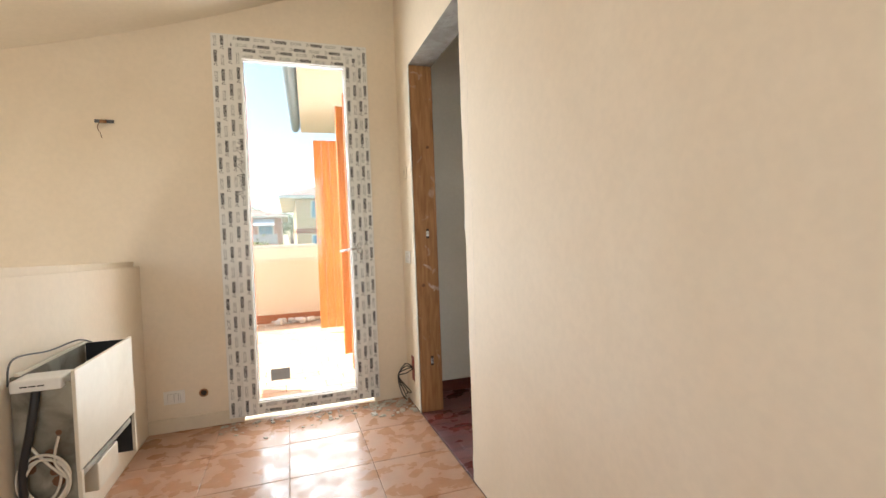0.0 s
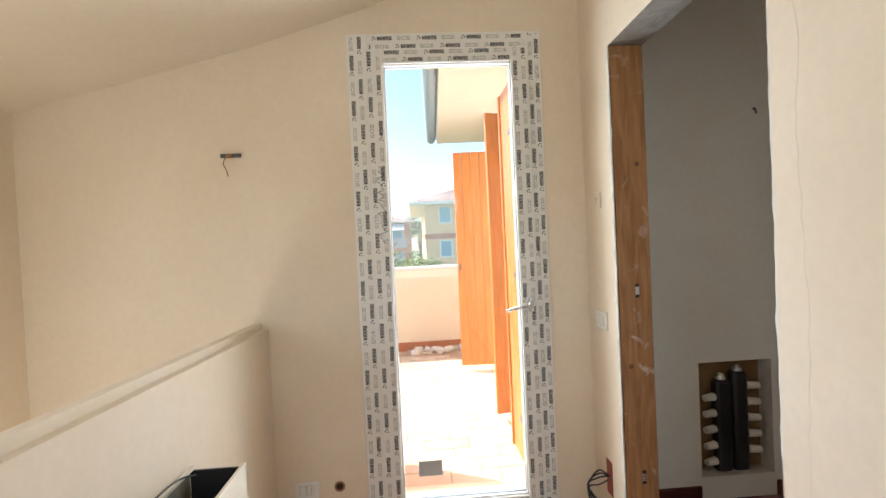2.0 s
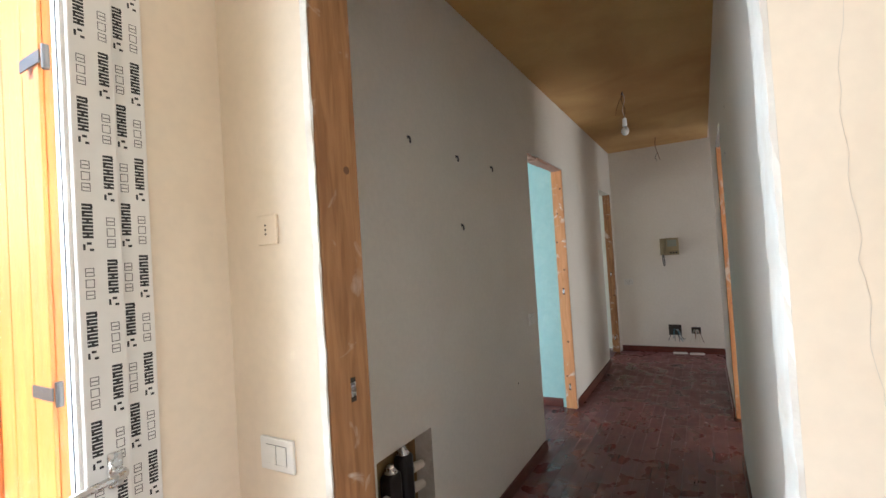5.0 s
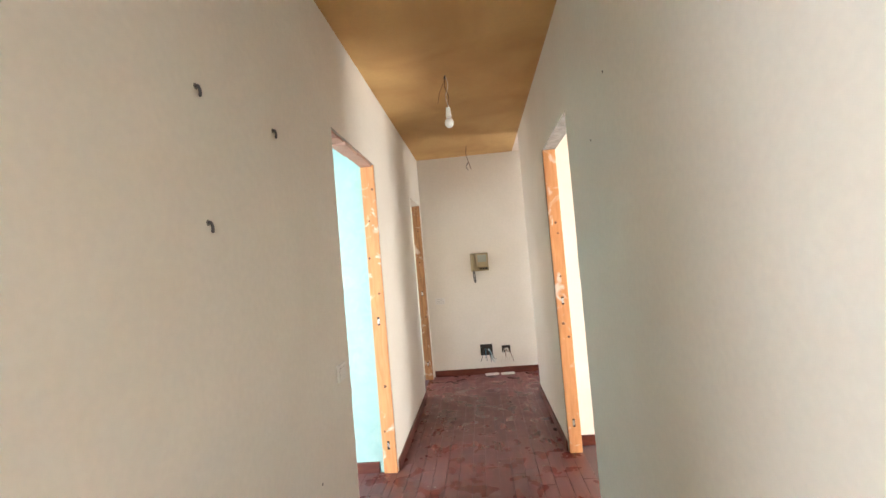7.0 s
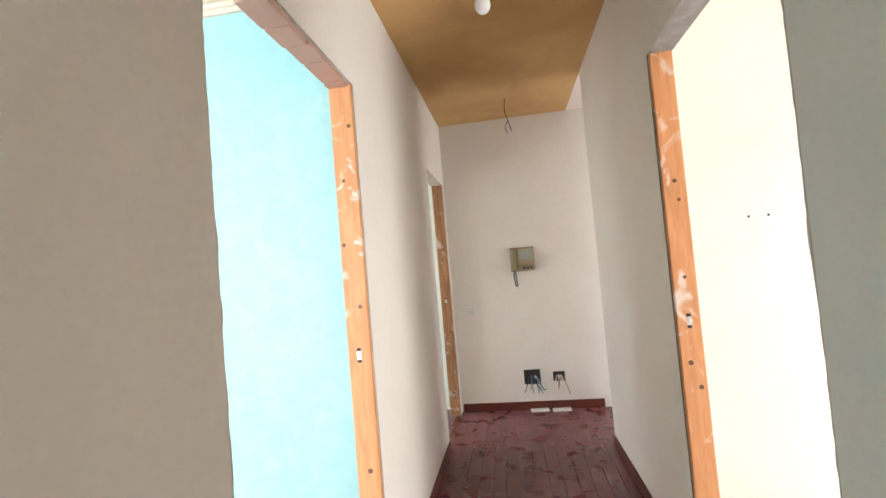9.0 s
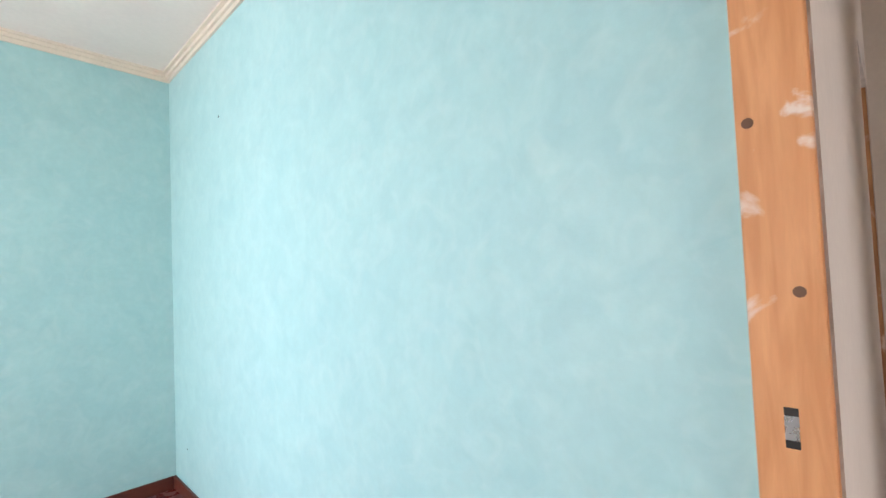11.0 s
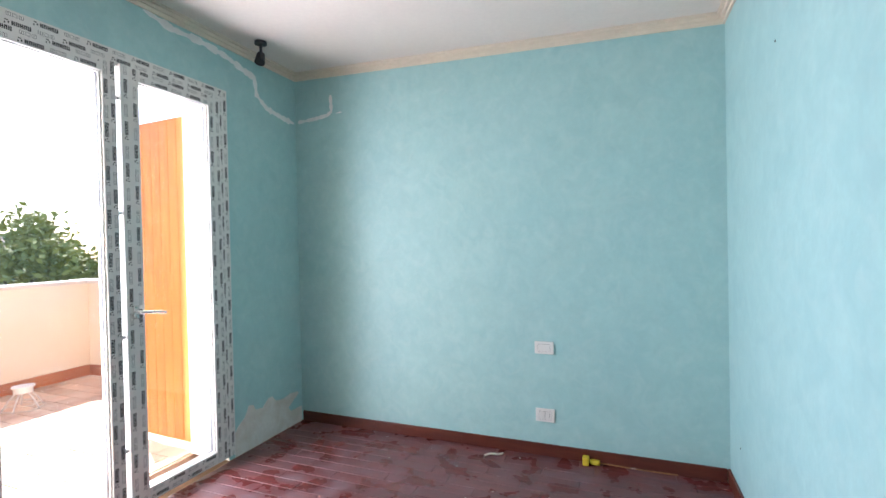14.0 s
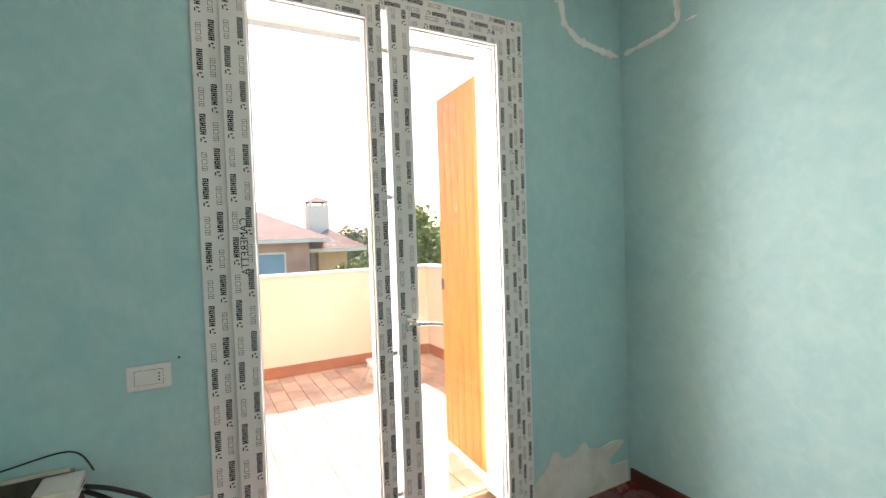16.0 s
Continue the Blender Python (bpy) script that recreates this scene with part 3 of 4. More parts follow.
    for (u, z, way) in handles:
        h = thing("handle", "satin metal lever handle", "", at=(0, 0, 0))
        h.parent = ob
        bm = bmesh.new()
        box(bm, W(u - 0.014, 0.034, z - 0.036), W(u + 0.014, 0.045, z + 0.036), 0.005)
        part("rosette", bm, CHROME, h, smooth=False)
        bm = tube(bmesh.new(), [W(u, 0.04, z), W(u, 0.075, z), W(u + way * 0.02, 0.086, z - 0.001), W(u + way * 0.08, 0.088, z - 0.006), W(u + way * 0.135, 0.084, z - 0.018)], (0.0095, 0.0075), 10)
        part("lever", bm, CHROME, h, smooth=True)
    return ob


glazed("door_1", "white PVC glazed terrace door wrapped in printed protective tape", lambda u, w, z: (u, 3.357 - w, z),
       (-0.445, 0.512, 0.03, 2.432), [(-0.358, 0.440, -0.272, 0.357)], (0.115, 2.278), 2, [(0.405, 1.07, -1)])
glazed("window_1", "white PVC glazed double door in printed protective tape", lambda u, w, z: (1.198 + w, u, z),
       (4.513, 5.932, 0.03, 2.462), [(4.600, 5.197, 4.688, 5.130), (5.222, 5.852, 5.318, 5.762)], (0.12, 2.318), 2, [(5.268, 1.085, 1)])

bm = bmesh.new()
for z in (0.35, 0.95, 1.6, 2.2):
    box(bm, (1.2, 5.195, z), (1.215, 5.224, z + 0.02), 0.002)
part("latch", bm, CHROME, bpy.data.objects["window_1"], "small metal latch keeps")


def handwriting(words, m, size, parent):
    c = bpy.data.curves.new("note", "FONT")
    c.body, c.size, c.extrude = words, size, 0.0003
    tmp = new("note", c)
    me = bpy.data.meshes.new_from_object(tmp.evaluated_get(bpy.context.evaluated_depsgraph_get()))
    bpy.data.objects.remove(tmp)
    me.transform(m)
    me.materials.append(INK)
    ob = new("handwritten_note", me)
    ob.parent = parent
    ob["label"] = "black marker handwriting"


# letters climb along the frame
handwriting("CAMERETTA", Matrix(((0, 0, 1, 1.2335), (0, 1, 0, 4.66), (1, 0, 0, 1.27), (0, 0, 0, 1))) @ Matrix.Rotation(radians(180), 4, "Z") @ Matrix.Translation((-0.26, 0, 0)), 0.036, bpy.data.objects["window_1"])
bm = bmesh.new()
for k in range(11):
    z = 1.78 - k * 0.034
    a = 0.012 * math.sin(k * 2.3)
    tube(bm, [(-0.315 + a, 3.3222, z), (-0.30 + a, 3.3222, z - 0.012), (-0.318 - a, 3.3222, z - 0.022), (-0.298, 3.3222, z - 0.032)], 0.0014, 5, 4)
part("scribble", bm, INK, bpy.data.objects["door_1"], "black marker scribble")

# ---- the terrace ----
tagged(part("ground", block((-400, -400, -6.6), (400, 400, -6.2)), GRASS), "distant ground of gardens and roads", "ground", kind="structure")
sheet("terrace_slab", (-2.35, 3.70, -0.30), (0.85, 7.3, -0.012), GROUT, "terracotta tiled terrace floor in sunlight", "terrace")
for nm, a, b in (("terrace_parapet_north", (-2.35, 7.0, 0.0), (0.85, 7.18, 1.045)), ("terrace_parapet_west", (-2.25, 3.70, 0.0), (-2.07, 7.0, 1.045))):
    p = thing(nm, "peach rendered terrace parapet with stone coping", "parapet", kind="structure")
    part("parapet_wall", block(a, b), RENDER, p)
    part("coping", block((a[0] - 0.03, a[1] - (0.03 if b[1] > 7.1 else 0), 1.045), (b[0] + (0.03 if b[1] < 7.1 else 0), b[1] + (0.03 if b[1] > 7.1 else -0.04), 1.085), 0.006), COPING, p)
for nm, a, b in (("north", (-2.055, 6.985, -0.01), (0.835, 6.999, 0.115)), ("west", (-2.069, 3.705, -0.01), (-2.055, 6.985, 0.115)), ("east", (0.835, 5.95, -0.01), (0.849, 6.985, 0.115))):
    tagged(part("terrace_skirting_" + nm, block(a, b, 0.003), COTTO_TRIM), "red terracotta skirting", "baseboard", kind="structure")

# bedroom roof edge over the terrace
eave = thing("roof_eave", "cream soffit with a blue grey gutter", "roof eave", kind="structure")
part("soffit", block((0.2, 3.9, 2.74), (1.2, 7.35, 2.82)), SOFFIT, eave)
bm = bmesh.new()
prism(bm, [(0.2 + 0.07 * math.cos(a) - 0.075, 2.845 + 0.105 * math.sin(a)) for a in [math.pi * (1 + k / 8) for k in range(9)]] + [(0.2, 2.86), (0.055, 2.86)], 1, 3.9, 7.36)
part("gutter", bm, GUTTER, eave, "half-round blue grey gutter")
eave.matrix_world = Matrix.Translation((0.2, 7.35, 0)) @ Matrix.Rotation(radians(-2.3), 4, "Z") @ Matrix.Translation((-0.2, -7.35, 0))
tagged(part("roof", block((0.1, 3.7, 3.2), (7.4, 7.4, 3.32)), ROOFTILE), "clay tiled roof", "roof", kind="structure")
tagged(part("roof_low", block((-2.3, -1.8, 3.2), (7.4, 3.7, 3.32)), ROOFTILE), "clay tiled roof", "roof", kind="structure")


def shutter(label, hinge, angle, width, height, straps_side, n):
    """A plank shutter leaf hung on one upright edge; angle turns it from +x."""
    ob = thing("window_shutter", label, "shutter", "orange shutters", at=(*hinge, 0.0))
    ob.rotation_euler = (0, 0, radians(angle))
    wide, arm = (0.075, 0.17) if n > 4 else (0.032, 0.10)
    for k in range(n):
        a, b = width * k / n, width * (k + 1) / n
        part("board", block((a + 0.001, -0.017, 0.0), (b - 0.001, 0.017, height), 0.004), SHUTTER, ob)
    for e in (0, 1):
        x = 0.0 if e == 0 else width - wide
        part("stile", block((x, straps_side * 0.0175, 0.001), (x + wide, straps_side * 0.028, height - 0.001), 0.003), SHUTTER, ob)
    for z in (0.28, height / 2, height - 0.3):
        st = part("strap_hinge", block((-0.015, straps_side * 0.029, z - 0.016), (arm, straps_side * 0.033, z + 0.016), 0.001), IRON, ob, "grey iron strap hinge")
        part("pin", disc(bmesh.new(), (-0.02, straps_side * 0.02, z - 0.03), (0, 0, 1), 0.009, 0.06, 10), IRON, st)
    part("latch", block((width - 0.04, straps_side * -0.03, height * 0.45), (width - 0.02, straps_side * -0.0175, height * 0.45 + 0.07), 0.003), IRON, ob, "grey iron latch")
    ob.location.z = 0.06
    return ob


shutter("orange stained wooden shutter leaf, folded out beside the terrace door", (0.447, 3.64), 90, 0.40, 2.26, 1, 3)
shutter("orange stained wooden shutter leaf, folded out beside the terrace door", (-0.329, 3.64), 90, 0.36, 2.26, -1, 3)
shutter("narrow orange shutter leaf with grey strap hinges, standing open", (0.64, 4.580), 187, 0.23, 2.30, 1, 2)
shutter("orange plank shutter leaf, standing open on the terrace", (0.84, 5.93), 177, 0.555, 2.28, -1, 6)

part("glass_label", block((-0.19, 3.3535, 0.235), (-0.072, 3.3545, 0.31)), GREYCLOTH, bpy.data.objects["door_1"], "small grey label stuck on the glass")


def offcuts(x, y, seed):
    rng = random.Random(seed)
    ob = thing("pipe_offcuts", "loose white pipe fittings and cable on the terrace", "pipe fittings", "terrace rubbish", at=(x, y, 0))
    for k in range(5):
        a, b = rng.uniform(-0.2, 0.2), rng.uniform(-0.09, 0.09)
        an = rng.uniform(0, 3.14)
        bm = disc(bmesh.new(), (a, b, 0.04), (math.cos(an), math.sin(an), 0), 0.035, rng.uniform(0.05, 0.12), 14)
        part("fitting", bm, PLASTIC, ob)
    pts = [(rng.uniform(-0.3, 0.3), rng.uniform(-0.12, 0.12), 0.008 + 0.05 * rng.random()) for k in range(9)]
    part("cable", tube(bmesh.new(), pts, 0.006, 6), HOSE, ob, "white looped cable", True)


offcuts(-0.02, 6.80, 1), offcuts(0.28, 6.86, 4)

# reel of white wire left standing on the tiles
reel = thing("wire_reel", "small reel of white wire on splayed wire legs", "wire reel", at=(-1.42, 6.05, -0.001))
part("drum", disc(bmesh.new(), (0, 0, 0.15), (0, 0, 1), 0.07, 0.05, 18), PLASTIC, reel)
part("flange", disc(bmesh.new(), (0, 0, 0.20), (0, 0, 1), 0.085, 0.008, 18), PLASTIC, reel)
for k in range(5):
    a = 2 * math.pi * k / 5 + 0.3
    part("leg", tube(bmesh.new(), [(0.05 * math.cos(a), 0.05 * math.sin(a), 0.15), (0.10 * math.cos(a), 0.10 * math.sin(a), 0.09), (0.15 * math.cos(a), 0.15 * math.sin(a), 0.006)], 0.006, 6), PLASTIC, reel, "", True)
for r, z in ((0.085, 0.10), (0.12, 0.05), (0.15, 0.012)):
    part("wire_loop", tube(bmesh.new(), [(r * math.cos(k * 0.7), r * math.sin(k * 0.7), z + 0.01 * math.sin(k * 1.9)) for k in range(11)], 0.004, 6), HOSE, reel, "", True)


# ---- fan coil units stripped of their covers ----
def fan_coil(at, mirror, label):
    """Back against x = 0, front towards +x, length along y; the open end with the controls lies at the low y end."""
    ob = thing("fan_coil", label, "fan coil", "stripped fan coils", at=at)
    L, D, H = 0.56, 0.175, 0.50
    s = -1 if mirror else 1
    Y = lambda y: s * y
    part("front_panel", block((D - 0.012, Y(0.0), 0.17), (D, Y(L), H), 0.003), CASING, ob, "plain cream enamelled panel")
    part("back_panel", block((0.003, Y(0.01), 0.02), (0.008, Y(L - 0.01), H - 0.005)), GALV, ob)
    part("end_plate", block((0.01, Y(0.006), 0.0), (D - 0.013, Y(0.014), H - 0.035)), GALV, ob, "grimy bare metal end plate")
    part("far_plate", block((0.01, Y(L - 0.012), 0.0), (D - 0.013, Y(L - 0.004), H - 0.01)), BLACKP, ob)
    for y in (0.004, L - 0.022):
        part("foot", block((D - 0.012, Y(y), 0.0), (D + 0.001, Y(y + 0.018), 0.169), 0.002), CASING, ob)
    part("coil", block((0.04, Y(0.05), 0.20), (D - 0.03, Y(L - 0.03), H - 0.10), 0.004), BLACKP, ob, "black finned coil")
    part("filter_tray", block((0.05, Y(0.17), 0.02), (D - 0.012, Y(L - 0.19), 0.12), 0.004), CASING, ob)
    # Black block put in for the shade behind the tray, not a real part.
    part("inner_shroud", block((0.012, Y(0.02), 0.005), (D - 0.09, Y(L - 0.02), 0.16)), BLACKP, ob, "black block standing in for shade inside the casing")
    part("grille_bar", block((D - 0.02, Y(0.04), 0.135), (D - 0.008, Y(L - 0.04), 0.155), 0.002), GALV, ob)
    part("top_rim", block((0.01, Y(0.02), H - 0.006), (0.022, Y(L - 0.01), H + 0.004)), CASING, ob)
    c = part("control_box", block((0.012, Y(-0.02), H - 0.05), (D - 0.03, Y(0.085), H - 0.012), 0.006), PLASTIC, ob, "white plastic control box")
    for k in range(3):
        part("vent", block((0.04 + 0.022 * k, Y(-0.0205), H - 0.034), (0.058 + 0.022 * k, Y(-0.0195), H - 0.030)), SHADOWGAP, c)
    rng = random.Random(7)
    bm = bmesh.new()
    pts = [(0.085 + 0.058 * math.cos(a) * (1 + 0.25 * math.sin(a * 0.37)), Y(-0.012 - 0.012 * rng.random()), 0.165 + 0.075 * math.sin(a) + 0.01 * math.sin(a * 0.7)) for a in [k * 0.9 for k in range(30)]]
    tube(bm, [(0.06, Y(-0.01), 0.36), (0.055, Y(-0.015), 0.28)] + pts + [(0.13, Y(-0.02), 0.3)], 0.0042, 6, 4)
    part("coiled_cable", bm, HOSE, ob, "tangled pale cable", True)
    part("insulated_pipe", tube(bmesh.new(), [(0.075, Y(-0.008), 0.45), (0.06, Y(-0.02), 0.33), (0.035, Y(-0.022), 0.2), (0.04, Y(-0.02), 0.05), (0.06, Y(-0.015), 0.01)], 0.012, 8), BLACKP, ob, "black foam lagged pipe", True)
    part("wire", tube(bmesh.new(), [(0.02, Y(-0.04), H - 0.02), (0.01, Y(0.02), H + 0.05), (0.03, Y(0.2), H + 0.035), (0.04, Y(0.4), H + 0.03), (0.05, Y(0.5), H)], 0.003, 6), BLACKP, ob, "loose black wire", True)
    for k in range(9):
        part("rust_spot", disc(bmesh.new(), (rng.uniform(0.03, D - 0.03), Y(0.006), rng.uniform(0.04, H - 0.08)), (0, -s, 0), rng.uniform(0.006, 0.018), 0.001, 9), KNOT, ob)
    part("knob", disc(bmesh.new(), (0.13, Y(0.006), 0.06), (0, -s, 0), 0.016, 0.02, 14), BLACKP, ob)
    return ob


fan_coil((-0.889, 1.98, 0.245), False, "stripped cream fan coil hung on the half wall, wires hanging out")
unit = fan_coil((1.196, 4.15, 0.27), True, "stripped fan coil on the turquoise wall, black top open")
part("cable_loop", tube(bmesh.new(), [(0.10, 0.03, 0.47), (0.16, 0.12, 0.46), (0.15, 0.21, 0.38), (0.12, 0.23, 0.2), (0.05, 0.2, 0.1)], 0.007, 8), BLACKP, unit, "two thick black cables", True)
part("cable_loop", tube(bmesh.new(), [(0.10, 0.03, 0.455), (0.15, 0.10, 0.43), (0.14, 0.18, 0.34), (0.10, 0.20, 0.18), (0.05, 0.18, 0.1)], 0.007, 8), BLACKP, unit, "", True)


# ---- plates, sockets and wires ----
def plate(c, axis, sign, w, h, label, buttons=1, holes=0, group="wall plates", mat=PLASTIC, category="switch"):
    """A wall plate centred at c on a wall across an axis, facing sign."""
    ob = thing("wall_plate", label, category, group, at=c)
    ou = 1 - axis

    def blk(u0, u1, d0, d1, z0, z1, bevel=0.0):
        lo, hi = [0, 0, z0], [0, 0, z1]
        lo[ou], hi[ou], lo[axis], hi[axis] = u0, u1, sign * d0, sign * d1
        return block(lo, hi, bevel)
    part("cover", blk(-w / 2, w / 2, 0.0005, 0.010, -h / 2, h / 2, 0.003), mat, ob)
    m = 0.022
    for k in range(buttons):
        a = -w / 2 + m + (w - 2 * m) * k / buttons
        b = -w / 2 + m + (w - 2 * m) * (k + 1) / buttons
        part("slot", blk(a, b - 0.001, 0.010, 0.0106, -h / 2 + 0.017, h / 2 - 0.017), SHADOWGAP if holes == 9 else GREYINK, ob)
        part("button", blk(a + 0.001, b - 0.002, 0.010, 0.0125, -h / 2 + 0.018, h / 2 - 0.018, 0.001), mat, ob)
    for k in range(holes if holes < 9 else 3):
        cpos = [0, 0, (k - 1) * 0.011]
        cpos[ou], cpos[axis] = w / 2 - 0.035, sign * 0.012
        dr = [0, 0, 0]
        dr[axis] = sign
        part("pin_hole", disc(bmesh.new(), cpos, dr, 0.0028, 0.001, 8), SHADOWGAP, ob)
    return ob


plate((-0.744, 3.36, 0.21), 1, -1, 0.115, 0.08, "white wall socket plate", 2, 3, category="socket")
plate((0.715, 3.197, 0.998), 0, -1, 0.118, 0.082, "white double light switch", 2)
plate((0.715, 3.19, 1.56), 0, -1, 0.07, 0.075, "blank cream box cover with screw holes", 0, 3, mat=ROOM, category="cover plate")
plate((3.085, 3.347, 0.993), 1, -1, 0.118, 0.08, "white hallway light switch", 1)
plate((6.845, 3.19, 0.975), 0, -1, 0.125, 0.085, "white triple switch plate", 3)
plate((3.16, 6.642, 0.715), 1, -1, 0.125, 0.083, "white bedside switch plate", 1)
plate((3.16, 6.642, 0.268), 1, -1, 0.125, 0.088, "white bedside socket plate", 2, 3, category="socket")
plate((1.195, 4.345, 1.011), 0, 1, 0.126, 0.083, "white switch and socket plate", 1, 9)
for (x, y, z, s) in ((1.199, 4.432, 1.062, 1),):
    tagged(part("screw_hole", disc(bmesh.new(), (1.1955, y, z), (1, 0, 0), 0.004, 0.001, 8), SHADOWGAP), "tiny dark screw hole in the wall", "hole")

# hole with a pipe stub beside the socket
ob = thing("pipe_stub", "dark round pipe hole in the cream wall", "pipe", at=(-0.584, 3.36, 0.215))
bm = bmesh.new()
for k in range(14):
    a, b = 2 * math.pi * k / 14, 2 * math.pi * (k + 1) / 14
    tube(bm, [(0.022 * math.cos(a), -0.002, 0.022 * math.sin(a)), (0.022 * math.cos(b), -0.002, 0.022 * math.sin(b))], 0.005, 6)
part("collar", bm, OLDWOOD, ob)
part("bore", disc(bmesh.new(), (0, -0.001, 0), (0, -1, 0), 0.02, 0.001, 14), SHADOWGAP, ob)

# bare lamp bracket with a dangling wire
ob = thing("lamp_bracket", "bare metal lamp bracket with a dangling wire", "bracket", at=(-1.02, 3.36, 1.864))
part("strip", block((-0.05, -0.012, -0.008), (0.045, -0.001, 0.010), 0.002), IRON, ob)
part("terminal", block((-0.018, -0.03, -0.012), (0.012, -0.012, 0.006), 0.003), OLDWOOD, ob)
part("wire", tube(bmesh.new(), [(-0.02, -0.02, -0.005), (-0.03, -0.03, -0.04), (-0.018, -0.03, -0.07), (-0.012, -0.025, -0.10)], 0.002, 6), COPPER, ob, "", True)

# wall plugs with hooks
for (x, z) in ((1.616, 2.003), (2.07, 1.99), (2.525, 1.999), (2.085, 1.626)):
    ob = thing("wall_hook", "small dark hook in a chipped plug hole", "hook", "hallway hooks", at=(x, 3.347, z))
    part("chip", disc(bmesh.new(), (0, -0.0004, 0.008), (0, -1, 0), 0.009, 0.0008, 9), CEMENT, ob)
    part("hook", tube(bmesh.new(), [(0, 0, 0.008), (0, -0.008, 0.008), (0.001, -0.012, -0.004), (0.004, -0.01, -0.016), (0.007, -0.008, -0.012)], 0.0045, 6), IRON, ob, "", True)

# open junction box with black cables
ob = thing("junction_box", "open red junction box trailing black cables", "junction box", at=(0.715, 3.19, 0.25))
part("box_rim", block((-0.0015, -0.035, -0.085), (0.012, 0.03, 0.08)), REDBOX, ob)
rng = random.Random(12)
for k in range(4):
    a = rng.uniform(-0.02, 0.02)
    part("cable", tube(bmesh.new(), [(0.0, a, 0.0), (-0.05, a + 0.01, 0.03 - 0.02 * k), (-0.10, a + 0.02, -0.05), (-0.09 + 0.02 * k, a - 0.02, -0.15), (-0.06, a - 0.03, -0.2 + 0.02 * k)], 0.004, 6), BLACKP, ob, "", True)

# heating manifold in its niche
tagged(part("niche_lining", (lambda bm: [box(bm, (1.262, 3.440, 0.112), (1.67, 3.451, 0.723)), bm][1])(bmesh.new()), CARD), "brown board at the back of a wall niche", "niche", kind="structure")
ob = thing("heating_manifold", "black heating manifold with white valve caps in a wall niche", "manifold", at=(1.465, 3.40, 0.12))
part("header", block((-0.09, -0.03, 0.0), (0.0, 0.03, 0.49), 0.02), BLACKP, ob)
part("header", block((0.005, -0.03, 0.0), (0.09, 0.03, 0.53), 0.02), BLACKP, ob)
for k in range(5):
    for sx in (-1, 1):
        z = 0.40 - 0.085 * k + (0.05 if sx > 0 else 0)
        part("valve_cap", disc(bmesh.new(), (sx * 0.092, -0.01, z), (sx, -0.25, 0), 0.021, 0.06, 12, 0.017), HOSE, ob, "white valve cap")
for x, z in ((-0.045, 0.49), (0.045, 0.53)):
    part("air_vent", disc(bmesh.new(), (x, 0, z), (0, 0, 1), 0.028, 0.03, 14, 0.012), CHROME, ob)
part("door_remnant", block((-0.205, -0.052, 0.10), (-0.194, -0.049, 0.5)), CARD, ob)

# door phone
ob = thing("door_phone", "old beige video door phone on the hallway wall", "intercom", at=(6.845, 2.64, 1.44))
part("base", block((-0.028, -0.115, -0.115), (-0.001, 0.115, 0.115), 0.006), BEIGE, ob)
part("screen_hood", block((-0.06, -0.112, -0.06), (-0.0285, 0.04, 0.11), 0.008), BEIGE, ob)
part("screen", block((-0.0615, -0.09, 0.0), (-0.0602, 0.02, 0.09)), SCREEN, ob, "grey green screen")
part("handset", block((-0.055, 0.055, -0.10), (-0.0285, 0.105, 0.11), 0.012), BEIGE, ob)
for k in range(3):
    part("button", block((-0.034, -0.095 + 0.035 * k, -0.095), (-0.0285, -0.07 + 0.035 * k, -0.075), 0.001), BLACKP, ob)
part("cord", tube(bmesh.new(), [(-0.03, 0.085, -0.10), (-0.03, 0.09, -0.17), (-0.035, 0.078, -0.25), (-0.03, 0.066, -0.24), (-0.03, 0.072, -0.15), (-0.02, 0.075, -0.11)], 0.006, 8), BLACKP, ob, "black handset cord", True)


def wire_box(y, z, h, w, seed, cols, label):
    ob = thing("wire_box", label, "junction box", "open wire boxes", at=(6.845, y, z))
    part("recess", block((-0.001, -w / 2, -h / 2), (0.02, w / 2, h / 2)), SHADOWGAP, ob)
    rng = random.Random(seed)
    for k in range(9):
        a = rng.uniform(-w / 2, w / 2)
        part("wire", tube(bmesh.new(), [(0.0, a * 0.4, 0.01), (-0.04, a * 0.7, -0.01), (-0.06, a * 1.2, -0.06 - 0.05 * rng.random()), (-0.05, a * 1.6, -0.09 - 0.07 * rng.random())], 0.0035, 5), cols[k % len(cols)], ob, "", True)


wire_box(2.645, 0.31, 0.14, 0.155, 3, [BLACKP, BLUEWIRE, BLACKP, GREYCLOTH], "open wall box with black and blue wires")
wire_box(2.395, 0.305, 0.09, 0.11, 5, [HOSE, HOSE, COPPER], "open wall box with white wires")
for (x, y, r) in ((6.80, 2.60, 8), (6.84 - 0.05, 2.40, 4)):
    ob = thing("cover_plate", "loose white cover plate lying on the floor", "cover plate", "loose plates", at=(x, y, 0.001))
    ob.rotation_euler = (0, 0, radians(r))
    part("plate", block((-0.045, -0.085, 0.0), (0.04, 0.085, 0.012), 0.003), PLASTIC, ob)
    part("lip", block((-0.035, -0.07, 0.0121), (0.03, 0.07, 0.014), 0.0005), PLASTIC, ob)

